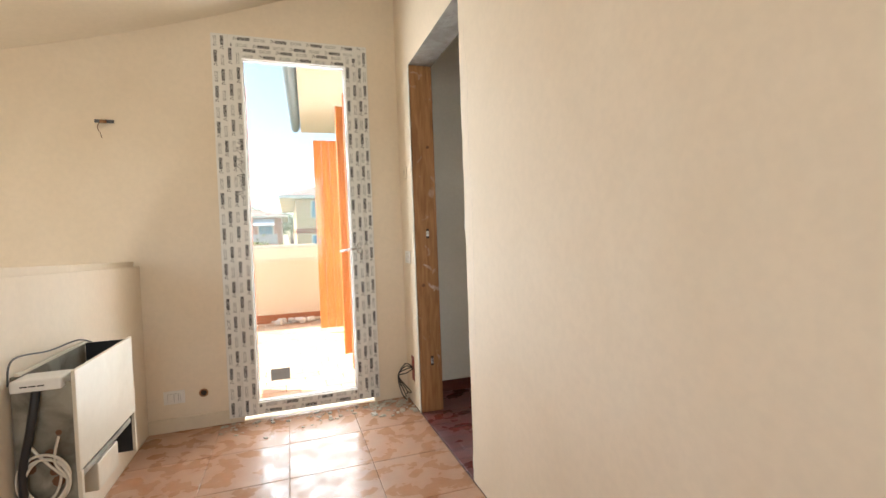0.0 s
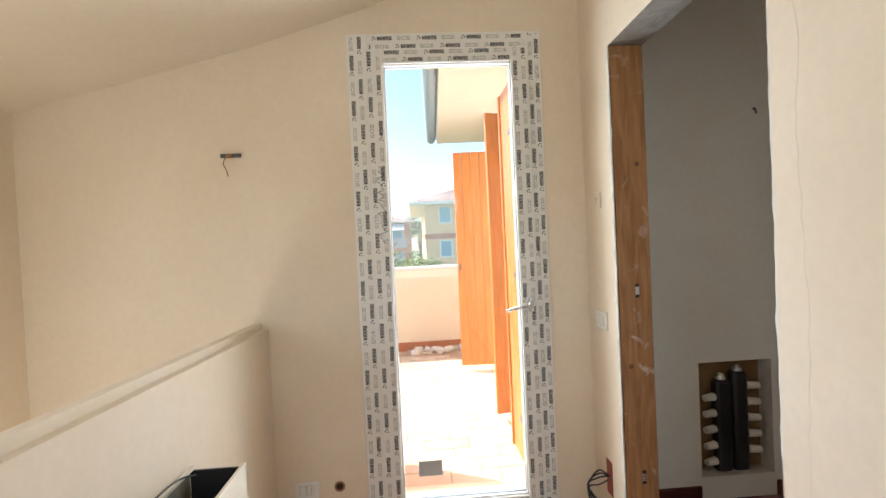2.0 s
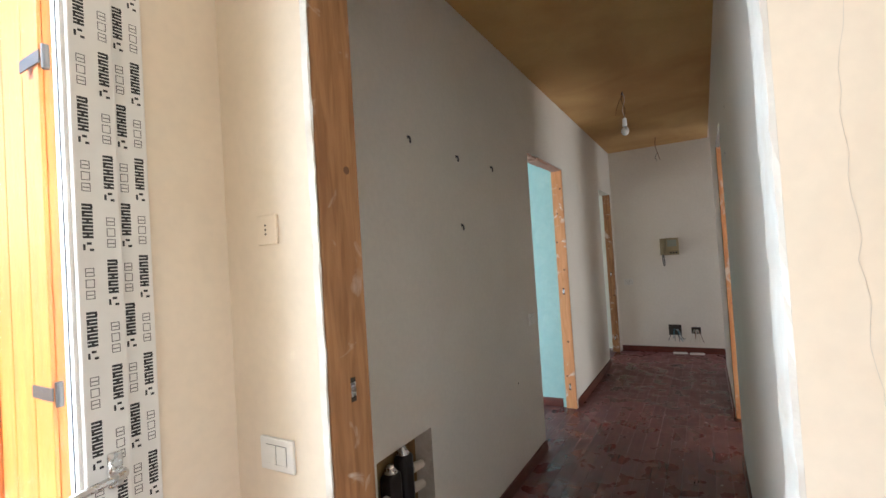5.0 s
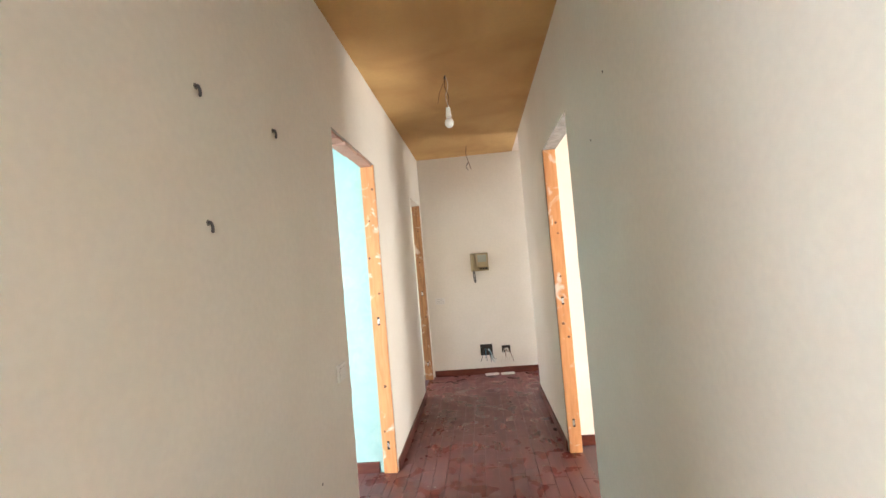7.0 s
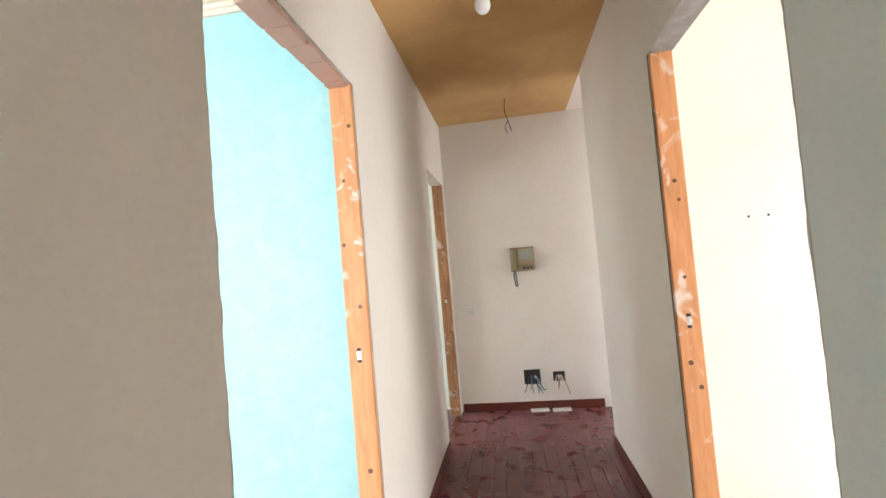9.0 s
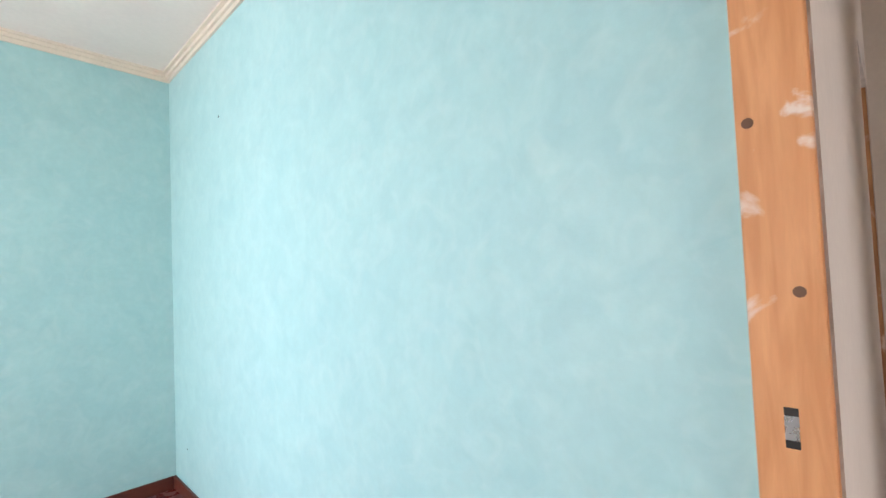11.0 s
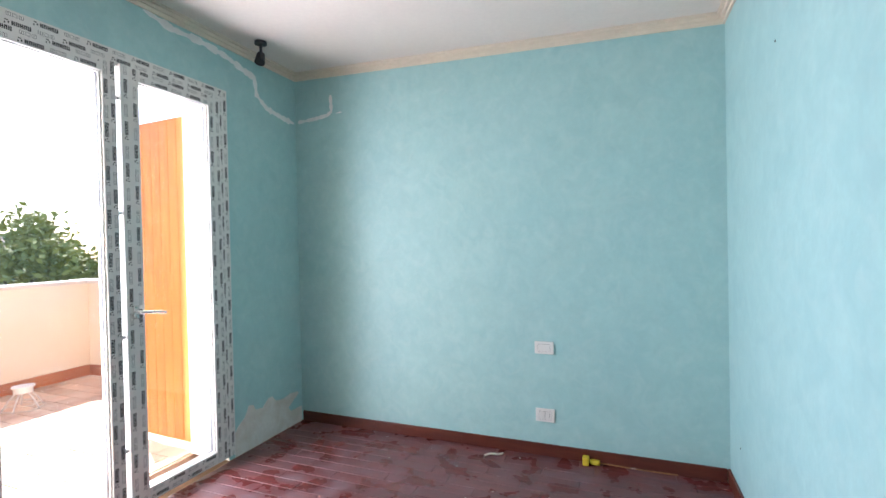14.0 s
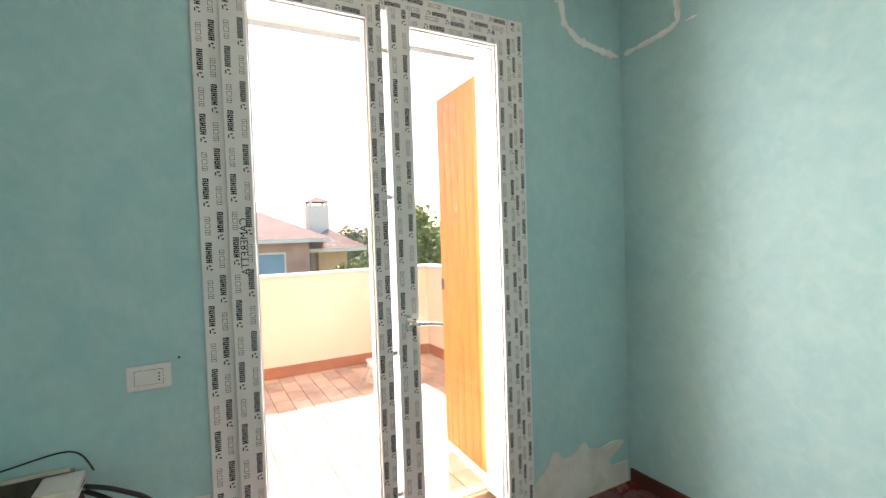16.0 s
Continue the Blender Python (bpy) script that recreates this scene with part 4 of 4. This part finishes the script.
# bare bulb and ceiling wires
ob = thing("bare_bulb", "bare opal bulb hanging on twisted wire", "lamp", at=(4.21, 2.768, 2.834))
part("hook", tube(bmesh.new(), [(0, 0, 0.0), (0.01, 0.012, -0.02), (-0.008, 0.0, -0.03)], 0.004, 6), IRON, ob, "", True)
for sgn in (-1, 1):
    part("wire", tube(bmesh.new(), [(0, 0, -0.01), (0.0, sgn * 0.012, -0.08), (0.0, -sgn * 0.01, -0.16), (0.0, sgn * 0.006, -0.24)], 0.003, 6), COPPER if sgn > 0 else HOSE, ob, "", True)
part("wire_tail", tube(bmesh.new(), [(0, 0, -0.02), (0.0, 0.05, -0.12), (0, 0.07, -0.2)], 0.002, 6), COPPER, ob, "", True)
part("socket", disc(bmesh.new(), (0, 0, -0.31), (0, 0, 1), 0.021, 0.07, 16, 0.016), PLASTIC, ob, "", False)
bm = bmesh.new()
bmesh.ops.create_uvsphere(bm, u_segments=20, v_segments=12, radius=0.033, matrix=Matrix.Translation((0, 0, -0.352)) @ Matrix.Diagonal((1, 1, 1.15, 1)))
part("bulb", bm, BULB, ob, "opal glass bulb", True)
ob = thing("ceiling_wire", "loose wires hanging from the ochre ceiling", "wire", at=(6.3, 2.675, 2.834))
part("wire", tube(bmesh.new(), [(0, 0, 0), (0, 0.012, -0.1), (0, -0.01, -0.2), (0, -0.035, -0.29)], 0.004, 6), COPPER, ob, "", True)
part("wire_end", tube(bmesh.new(), [(0, -0.01, -0.2), (0, 0.02, -0.25), (0, 0.0, -0.30)], 0.003, 6), BLACKP, ob, "", True)

# spotlight in the bedroom corner
ob = thing("ceiling_spotlight", "small black spotlight under the bedroom ceiling", "spotlight", at=(1.40, 6.05, CZ(1.40)))
part("base", disc(bmesh.new(), (0, 0, -0.018), (0, 0, 1), 0.04, 0.018, 18), BLACKP, ob)
part("stem", disc(bmesh.new(), (0, 0, -0.09), (0, 0, 1), 0.009, 0.075, 10), BLACKP, ob)
part("joint", disc(bmesh.new(), (-0.02, 0, -0.095), (1, 0, 0), 0.016, 0.04, 12), BLACKP, ob)
part("head", disc(bmesh.new(), (0, 0.0, -0.085), (0.15, -0.35, -0.9), 0.026, 0.07, 18, 0.034), BLACKP, ob, "black tapered lamp head")


# filler over chased cables, a thin skin with a wandering edge
def filler(name, label, path, to_world, width, seed):
    rng = random.Random(seed)
    bm = bmesh.new()
    pts = []
    for (a, b), (c, d) in zip(path, path[1:]):
        n = max(2, int(math.hypot(c - a, d - b) / 0.02))
        pts += [(a + (c - a) * k / n, b + (d - b) * k / n) for k in range(n)]
    pts.append(path[-1])
    rows = []
    for i, (u, z) in enumerate(pts):
        q, p = pts[min(i + 1, len(pts) - 1)], pts[max(i - 1, 0)]
        dx, dz = q[0] - p[0], q[1] - p[1]
        l = math.hypot(dx, dz) or 1
        w = width * rng.uniform(0.35, 1.0) * (0.4 if i in (0, len(pts) - 1) else 1)
        nx, nz = -dz / l, dx / l
        rows.append([bm.verts.new(to_world(u + nx * o, z + nz * o, h)) for o, h in ((-w, 0.0002), (-w * 0.6, 0.003), (w * 0.6, 0.003), (w, 0.0002))])
    for a, b in zip(rows, rows[1:]):
        for k in range(3):
            bm.faces.new((a[k], a[k + 1], b[k + 1], b[k]))
    bmesh.ops.recalc_face_normals(bm, faces=bm.faces[:])
    return tagged(part(name, bm, FILLER), label, "filler", kind="structure")


WESTW = lambda u, z, h: (1.195 + h, u, z)
NORTHW = lambda u, z, h: (u, 6.642 - h, z)
filler("trim_filler_west", "pale filler line over a chased cable", [(5.38, 2.75), (5.55, 2.715), (5.75, 2.72), (5.95, 2.70), (6.1, 2.66), (6.2, 2.64), (6.22, 2.52), (6.32, 2.45), (6.5, 2.42), (6.62, 2.41)], WESTW, 0.03, 4)
filler("trim_filler_north", "pale filler line over a chased cable", [(1.22, 2.42), (1.38, 2.43), (1.50, 2.445), (1.54, 2.47), (1.535, 2.6)], NORTHW, 0.02, 6)
filler("trim_filler_end", "pale filler dab", [(1.58, 2.452), (1.64, 2.456)], NORTHW, 0.008, 7)


def patch(name, label, outline, to_world):
    """A skimmed patch: a raised skin with an outline of brush ends."""
    bm = bmesh.new()
    top = [bm.verts.new(to_world(u, z, 0.003)) for u, z in outline]
    low = [bm.verts.new(to_world(u, z, 0.0)) for u, z in outline]
    for tri in tessellate_polygon([[Vector((u, z, 0)) for u, z in outline]]):
        bm.faces.new([top[i] for i in tri])
    for k in range(len(top)):
        bm.faces.new((top[k], top[(k + 1) % len(top)], low[(k + 1) % len(top)], low[k]))
    bmesh.ops.recalc_face_normals(bm, faces=bm.faces[:])
    return tagged(part(name, bm, PATCH), label, "plaster patch", kind="structure")


patch("trim_patch_right", "rough grey plaster patch beside the glazed door",
      [(5.94, 0.0), (5.94, 0.16), (5.97, 0.2), (6.03, 0.24), (6.07, 0.31), (6.11, 0.30), (6.13, 0.26), (6.2, 0.25), (6.26, 0.30), (6.30, 0.30), (6.33, 0.26), (6.37, 0.25),
       (6.42, 0.245), (6.50, 0.26), (6.58, 0.25), (6.60, 0.235), (6.54, 0.2), (6.47, 0.155), (6.5, 0.12), (6.63, 0.12), (6.63, 0.0)], WESTW)
patch("trim_patch_left", "rough plaster patch below the switch",
      [(3.6, 0.0), (3.6, 0.60), (3.9, 0.66), (4.05, 0.60), (4.15, 0.555), (4.22, 0.55), (4.3, 0.56), (4.36, 0.545), (4.42, 0.545), (4.46, 0.57), (4.505, 0.565), (4.505, 0.0)], WESTW)

# bricks bared under the bedroom doorway's lintel
lintel = thing("trim_lintel", "broken pink bricks bared over the bedroom doorway", "lintel", kind="structure")
rng = random.Random(17)
x = 3.24
while x < 4.17:
    w = rng.uniform(0.10, 0.19)
    part("brick", block((x, 3.352 + rng.uniform(0, 0.012), 2.206 + rng.uniform(0, 0.012)), (min(x + w - 0.012, 4.185), 3.446, 2.2335), 0.003), PINKWALL, lintel)
    x += w

# empty plug holes
for (hx, hy, hz, ax) in ((2.72, 2.1, 2.16, (0, 1, 0)), (2.98, 2.1, 1.96, (0, 1, 0)), (4.5, 1.72, 1.53, (-1, 0, 0)), (4.5, 1.64, 1.53, (-1, 0, 0)),
                         (4.214, 5.75, 2.18, (-1, 0, 0)), (4.214, 6.4, 0.3, (-1, 0, 0)), (2.75, 3.347, 0.62, (0, -1, 0))):
    tagged(part("screw_hole", disc(bmesh.new(), (hx - ax[0] * 0.0006, hy - ax[1] * 0.0006, hz), ax, 0.006, 0.0014, 9), SHADOWGAP), "small dark plug hole in the wall", "hole", "plug holes")

# cracks in the plaster
rng = random.Random(31)
y = 2.085
pts = []
for k in range(60):
    y += rng.uniform(-0.006, 0.006)
    pts.append((0.7149, y, 0.5 + k * 0.028))
tagged(part("trim_crack", tube(bmesh.new(), pts, 0.0003, 4, 1), RAW), "thin wandering crack in the plaster", "crack", kind="structure")

# small things on the floors
ob = thing("plug_connector", "yellow plastic cable connector on the floor", "connector", at=(3.44, 6.60, 0.0))
part("body", block((-0.045, -0.03, 0.0), (-0.005, 0.02, 0.05), 0.006), YELLOW, ob)
part("nose", block((0.0, -0.018, 0.006), (0.06, 0.012, 0.036), 0.008), YELLOW, ob)
part("cable", tube(bmesh.new(), [(0.06, 0.0, 0.02), (0.12, 0.02, 0.008), (0.3, 0.018, 0.006), (0.5, 0.02, 0.006)], 0.004, 6), OLDWOOD, ob, "thin brown cable", True)
ob = thing("tape_scrap", "curled white scrap of tape on the floor", "scrap", at=(2.84, 6.52, 0.0))
part("strip", tube(bmesh.new(), [(-0.06, -0.03, 0.008), (-0.03, 0.0, 0.012), (0.02, 0.012, 0.01), (0.055, 0.03, 0.014)], 0.007, 6), HOSE, ob, "", True)
rng = random.Random(21)
bm = bmesh.new()
for k in range(150):
    x, y = (rng.uniform(-0.5, 0.7), 3.36 - abs(rng.gauss(0, 0.09)) - 0.03) if k < 80 else (rng.uniform(0.42, 0.71), rng.uniform(3.05, 3.34))
    s = rng.uniform(0.003, 0.014) if k < 130 else rng.uniform(0.008, 0.02)
    box(bm, (-s, -s * 0.7, 0), (s, s * 0.7, s * 0.5), 0, Matrix.Translation((x, y, 0.0005)) @ Matrix.Rotation(rng.uniform(0, 6), 4, "Z"))
tagged(part("plaster_rubble", bm, RAW), "crumbs of broken plaster by the terrace door", "rubble", kind="stuff")
bm = bmesh.new()
for k in range(160):
    x, y = (rng.uniform(1.25, 4.1), rng.uniform(3.6, 6.6)) if k < 90 else (rng.uniform(0.95, 6.7), rng.uniform(2.15, 3.3))
    s = rng.uniform(0.002, 0.007)
    box(bm, (-s, -s * 0.6, 0), (s, s * 0.6, s * 0.5), 0, Matrix.Translation((x, y, 0.0)) @ Matrix.Rotation(rng.uniform(0, 6), 4, "Z"))
tagged(part("plaster_crumbs", bm, RAW), "small crumbs of plaster on the parquet", "rubble", kind="stuff")


# ---- the neighbourhood ----
def hip_roof(bm, x0, y0, x1, y1, z, rise, over):
    a = [(x0 - over, y0 - over), (x1 + over, y0 - over), (x1 + over, y1 + over), (x0 - over, y1 + over)]
    w, l = x1 - x0, y1 - y0
    ins = min(w, l) / 2 + over
    if w >= l:
        r = [((x0 - over) + ins, (y0 + y1) / 2), ((x1 + over) - ins, (y0 + y1) / 2)]
        q = [(0, 1, 5, 4), (1, 2, 5), (2, 3, 4, 5), (3, 0, 4)]
    else:
        r = [((x0 + x1) / 2, (y0 - over) + ins), ((x0 + x1) / 2, (y1 + over) - ins)]
        q = [(0, 1, 4), (1, 2, 5, 4), (2, 3, 5), (3, 0, 4, 5)]
    v = [bm.verts.new((*p, z)) for p in a] + [bm.verts.new((*p, z + rise)) for p in r]
    fs = [bm.faces.new([v[i] for i in f]) for f in q] + [bm.faces.new(v[3::-1])]
    bmesh.ops.recalc_face_normals(bm, faces=fs)
    return bm


def house(label, x0, y0, x1, y1, z0, z1, rise, wallmat, windows, bands=(), chimney=None, over=0.6):
    """windows: (side, along, z, width, height), the side being 'south' or 'east'."""
    ob = thing("house", label, "house", "neighbouring houses")
    part("wall", block((x0, y0, z0), (x1, y1, z1)), wallmat, ob)
    rf = part("roof", hip_roof(bmesh.new(), x0, y0, x1, y1, z1 + 0.16, rise, over), ROOFTILE, ob)
    part("eaves", block((x0 - over, y0 - over, z1), (x1 + over, y1 + over, z1 + 0.155)), SOFFIT, ob)
    for side, a, z, w, h in windows:
        if side == "south":
            win = part("window", block((a - w / 2 - 0.08, y0 - 0.05, z - h / 2 - 0.08), (a + w / 2 + 0.08, y0 - 0.002, z + h / 2 + 0.08)), SOFFIT, ob)
            part("pane", block((a - w / 2, y0 - 0.09, z - h / 2), (a + w / 2, y0 - 0.052, z + h / 2)), BLUESHUT, win)
        else:
            win = part("window", block((x1 + 0.002, a - w / 2 - 0.08, z - h / 2 - 0.08), (x1 + 0.05, a + w / 2 + 0.08, z + h / 2 + 0.08)), SOFFIT, ob)
            part("pane", block((x1 + 0.052, a - w / 2, z - h / 2), (x1 + 0.09, a + w / 2, z + h / 2)), BLUESHUT, win)
    for z in bands:
        part("string_course", block((x0 - 0.05, y0 - 0.05, z), (x1 + 0.05, y1 + 0.05, z + 0.3)), COTTO_TRIM, ob)
    if chimney:
        cx, cy, cz, cw, ch = chimney
        c = part("chimney", block((cx - cw / 2, cy - cw / 2, cz), (cx + cw / 2, cy + cw / 2, cz + ch)), SOFFIT, rf)
        part("chimney_cap", hip_roof(bmesh.new(), cx - cw / 2, cy - cw / 2, cx + cw / 2, cy + cw / 2, cz + ch + 0.14, 0.3, 0.12), ROOFTILE, ob)
        for sx in (-1, 1):
            for sy in (-1, 1):
                part("chimney_post", block((cx + sx * cw * 0.38 - 0.06, cy + sy * cw * 0.38 - 0.06, cz + ch), (cx + sx * cw * 0.38 + 0.06, cy + sy * cw * 0.38 + 0.06, cz + ch + 0.139)), SOFFIT, ob)
    return ob


house("yellow three storey house with blue shutters", 0.45, 28, 12, 40, -6.2, 3.55, 2.2, YELLOWWALL,
      [("south", 1.65, 2.95, 0.62, 0.9), ("south", 1.65, 0.95, 0.62, 0.9), ("south", 4.5, 2.95, 0.9, 1.0), ("south", 4.5, 0.95, 0.9, 1.0), ("south", 1.65, -1.8, 0.8, 1.2)], (1.55, -1.4), None, 0.9)
flats = house("pink block of flats with awnings and balconies", -14, 46, -0.6, 58, -6.2, 3.4, 1.6, PINKWALL,
              [("south", -2.0 - 2.6 * k, z, 1.2, 1.5) for k in range(4) for z in (2.2, -0.6)], (), (-4.5, 50, 4.4, 0.9, 0.9))
for k in range(4):
    for z in (2.4, -0.4):
        b = part("balcony", block((-3.4 - 2.6 * k + 0.2, 44.8, z - 1.45), (-1.0 - 2.6 * k, 45.99, z - 0.55)), GREYCLOTH, flats)
        bm = bmesh.new()
        prism(bm, [(45.95, z + 0.9), (44.6, z + 0.25), (44.6, z + 0.19), (45.95, z + 0.84)], 0, -3.0 - 2.6 * k, -1.2 - 2.6 * k)
        part("awning", bm, GREYCLOTH, flats, "pale striped awning")
house("low house with clay tiled roofs and a square chimney", -26, 1.0, -16.6, 8.75, -6.2, 1.35, 2.3, PINKWALL, [("east", 7.2, 0.3, 1.0, 1.2), ("east", 4.0, 0.3, 1.0, 1.2)], (), None, 0.75)
c = thing("brick_chimney", "square rendered chimney with a tiled cap", "chimney")
part("stack", block((-18.9, 9.1, -6.2), (-18.0, 10.0, 3.0)), SOFFIT, c)
part("cap", hip_roof(bmesh.new(), -18.9, 9.1, -18.0, 10.0, 3.16, 0.28, 0.1), ROOFTILE, c)
for sx in (-18.86, -18.14):
    part("post", block((sx, 9.14, 3.0), (sx + 0.1, 9.24, 3.158)), SOFFIT, c)
    part("post", block((sx, 9.86, 3.0), (sx + 0.1, 9.96, 3.158)), SOFFIT, c)
house("small lean house with a tiled roof", -25, 9.3, -17.4, 10.6, -6.2, 0.9, 0.9, YELLOWWALL, [], (), None, 0.7)
house("distant tall house with a tiled roof", -31, -1.0, -24, 6.6, -6.2, 4.6, 1.8, PINKWALL, [("east", 5.0, 3.2, 1.0, 1.2)], (), None, 0.9)
house("distant low house among trees", -46, 19.5, -38, 27, -6.2, 1.7, 1.3, PINKWALL, [("east", 22, 0.9, 1.2, 1.0), ("east", 25, 0.9, 1.2, 1.0)], (), None, 0.8)


def tree(label, x, y, top, r, leafmat, seed, count=2600, flat=0.8):
    """A tapered trunk with limbs and a crown of many small leaves in clumps."""
    rng = random.Random(seed)
    base = -6.2
    ob = thing("tree", label, "tree", "garden trees", at=(x, y, base))
    hgt = top - base
    cz = hgt - r * flat
    part("trunk", tube(bmesh.new(), [(0, 0, 0), (0.1, 0.05, hgt * 0.3), (-0.05, 0.1, hgt * 0.6), (0, 0, hgt - r * 0.4)], (0.22, 0.05), 8), BARK, ob, "", True)
    clumps = []
    for k in range(34):
        d = Vector((rng.gauss(0, 1), rng.gauss(0, 1), rng.gauss(0, 1))).normalized() * r * rng.uniform(0.45, 0.95)
        clumps.append((Vector((d.x, d.y, cz + d.z * flat)), r * rng.uniform(0.2, 0.36)))
    for k in range(6):
        c = clumps[k][0]
        part("limb", tube(bmesh.new(), [(0, 0, hgt * 0.5), (c.x * 0.4, c.y * 0.4, (hgt * 0.5 + c.z) / 2 + 0.2), tuple(c)], (0.08, 0.02), 6), BARK, ob, "", True)
    verts, faces = [], []
    for i in range(count):
        c, cr = clumps[i % len(clumps)]
        p = c + Vector((rng.gauss(0, 0.55), rng.gauss(0, 0.55), rng.gauss(0, 0.5))) * cr
        a = Vector((rng.gauss(0, 1), rng.gauss(0, 1), rng.gauss(0, 0.6))).normalized()
        b = a.cross(Vector((rng.gauss(0, 1), rng.gauss(0, 1), rng.gauss(0, 1)))).normalized()
        s = rng.uniform(0.07, 0.15) * (r / 1.6) ** 0.5
        n = len(verts)
        verts += [p - a * s, p + b * s * 0.5, p + a * s, p - b * s * 0.5]
        faces.append((n, n + 1, n + 2, n + 3))
    me = bpy.data.meshes.new("crown")
    me.from_pydata([tuple(v) for v in verts], [], faces)
    me.materials.append(leafmat)
    cr = new("crown", me)
    cr.parent = ob
    return ob


tree("yellow green leafy garden tree", -13.5, 12.2, 2.35, 1.9, LEAF2, 1, 4200)
tree("dense green garden tree", -12.5, 15.2, 2.3, 1.8, LEAF2, 2, 3200)
tree("rounded green tree behind the houses", -26, 14.6, 2.7, 2.4, LEAF, 3, 3000)
tree("rounded green tree behind the houses", -27, 18.5, 2.6, 2.6, LEAF, 4, 3000)
tree("green tree beyond the parapet", -19, 12.6, 0.9, 2.2, LEAF, 5, 3000)
tree("green tree beyond the parapet", -20, 16.0, 0.9, 2.4, LEAF, 6, 3000)
tree("low bright green tree", -15, 10.3, 0.6, 1.1, LEAF2, 7, 1800)
tree("low bright green tree by the flats", -1.2, 17, 1.0, 0.9, LEAF2, 8, 2200)
tree("low green tree by the flats", -0.1, 18, 1.0, 0.8, LEAF2, 9, 2000)
tree("dark green tree behind the flats", -3.5, 62, 5.5, 2.6, LEAF, 10, 2600)
tree("dark green tree behind the flats", 0.5, 63, 5.3, 2.4, LEAF, 11, 2600)


# ---- tiles and planks, each a piece of its own ----
def piece_mesh(name, w, l, h, mat, edge=0.0015):
    """A flat piece with chamfered upper edges."""
    bm = bmesh.new()
    lo = [bm.verts.new((sx * w / 2, sy * l / 2, -h)) for sx, sy in ((-1, -1), (1, -1), (1, 1), (-1, 1))]
    md = [bm.verts.new((sx * w / 2, sy * l / 2, -edge)) for sx, sy in ((-1, -1), (1, -1), (1, 1), (-1, 1))]
    up = [bm.verts.new((sx * (w / 2 - edge), sy * (l / 2 - edge), 0)) for sx, sy in ((-1, -1), (1, -1), (1, 1), (-1, 1))]
    for a, b in ((lo, md), (md, up)):
        for k in range(4):
            bm.faces.new((a[k], a[(k + 1) % 4], b[(k + 1) % 4], b[k]))
    bm.faces.new(up)
    me = bpy.data.meshes.new(name)
    bm.to_mesh(me)
    bm.free()
    me.materials.append(mat)
    return me


def lay(name, parent, x0, x1, y0, y1, w, l, h, gap, mat, stagger, rise=0.0015, seed=1):
    """Courses along x of pieces w long and l wide, cut at the ends, uneven by a hair."""
    rng = random.Random(seed)
    cache = {}
    nrow = math.ceil((y1 - y0) / l - 1e-6)
    for r in range(nrow):
        ya, yb = y0 + r * l, min(y0 + (r + 1) * l, y1)
        x = x0 - w * ((r * stagger + (rng.random() * 0.3 if stagger else 0)) % 1.0)
        while x < x1 - 1e-4:
            a, b = max(x, x0), min(x + w, x1)
            x += w
            if b - a < 0.02 or yb - ya < 0.012:
                continue
            key = (round(b - a, 2), round(yb - ya, 3))
            if key not in cache:
                cache[key] = piece_mesh(name, b - a - gap, yb - ya - gap, h, mat)
            ob = new(name, cache[key])
            ob.parent = parent
            ob.location = ((a + b) / 2, (ya + yb) / 2, rng.uniform(-rise, rise) - rise)


lay("tile", bpy.data.objects["floor_room"], -0.89, 0.715, -1.5, 3.358, 0.40, 0.40, 0.008, 0.003, MARBLE, 0.0, 0.0004, 2)
lay("plank", bpy.data.objects["floor_hall"], 0.72, 6.84, 2.0, 3.40, 0.55, 0.09, 0.012, 0.0022, PARQUET, 0.37, 0.0005, 3)
lay("plank", bpy.data.objects["floor_bedroom"], 1.2, 4.21, 3.40, 6.64, 0.55, 0.09, 0.012, 0.0022, PARQUET, 0.37, 0.0005, 4)
lay("tile", bpy.data.objects["terrace_slab"], -2.05, 0.83, 3.70, 6.985, 0.30, 0.15, 0.012, 0.006, COTTO, 0.5, 0.0008, 5)
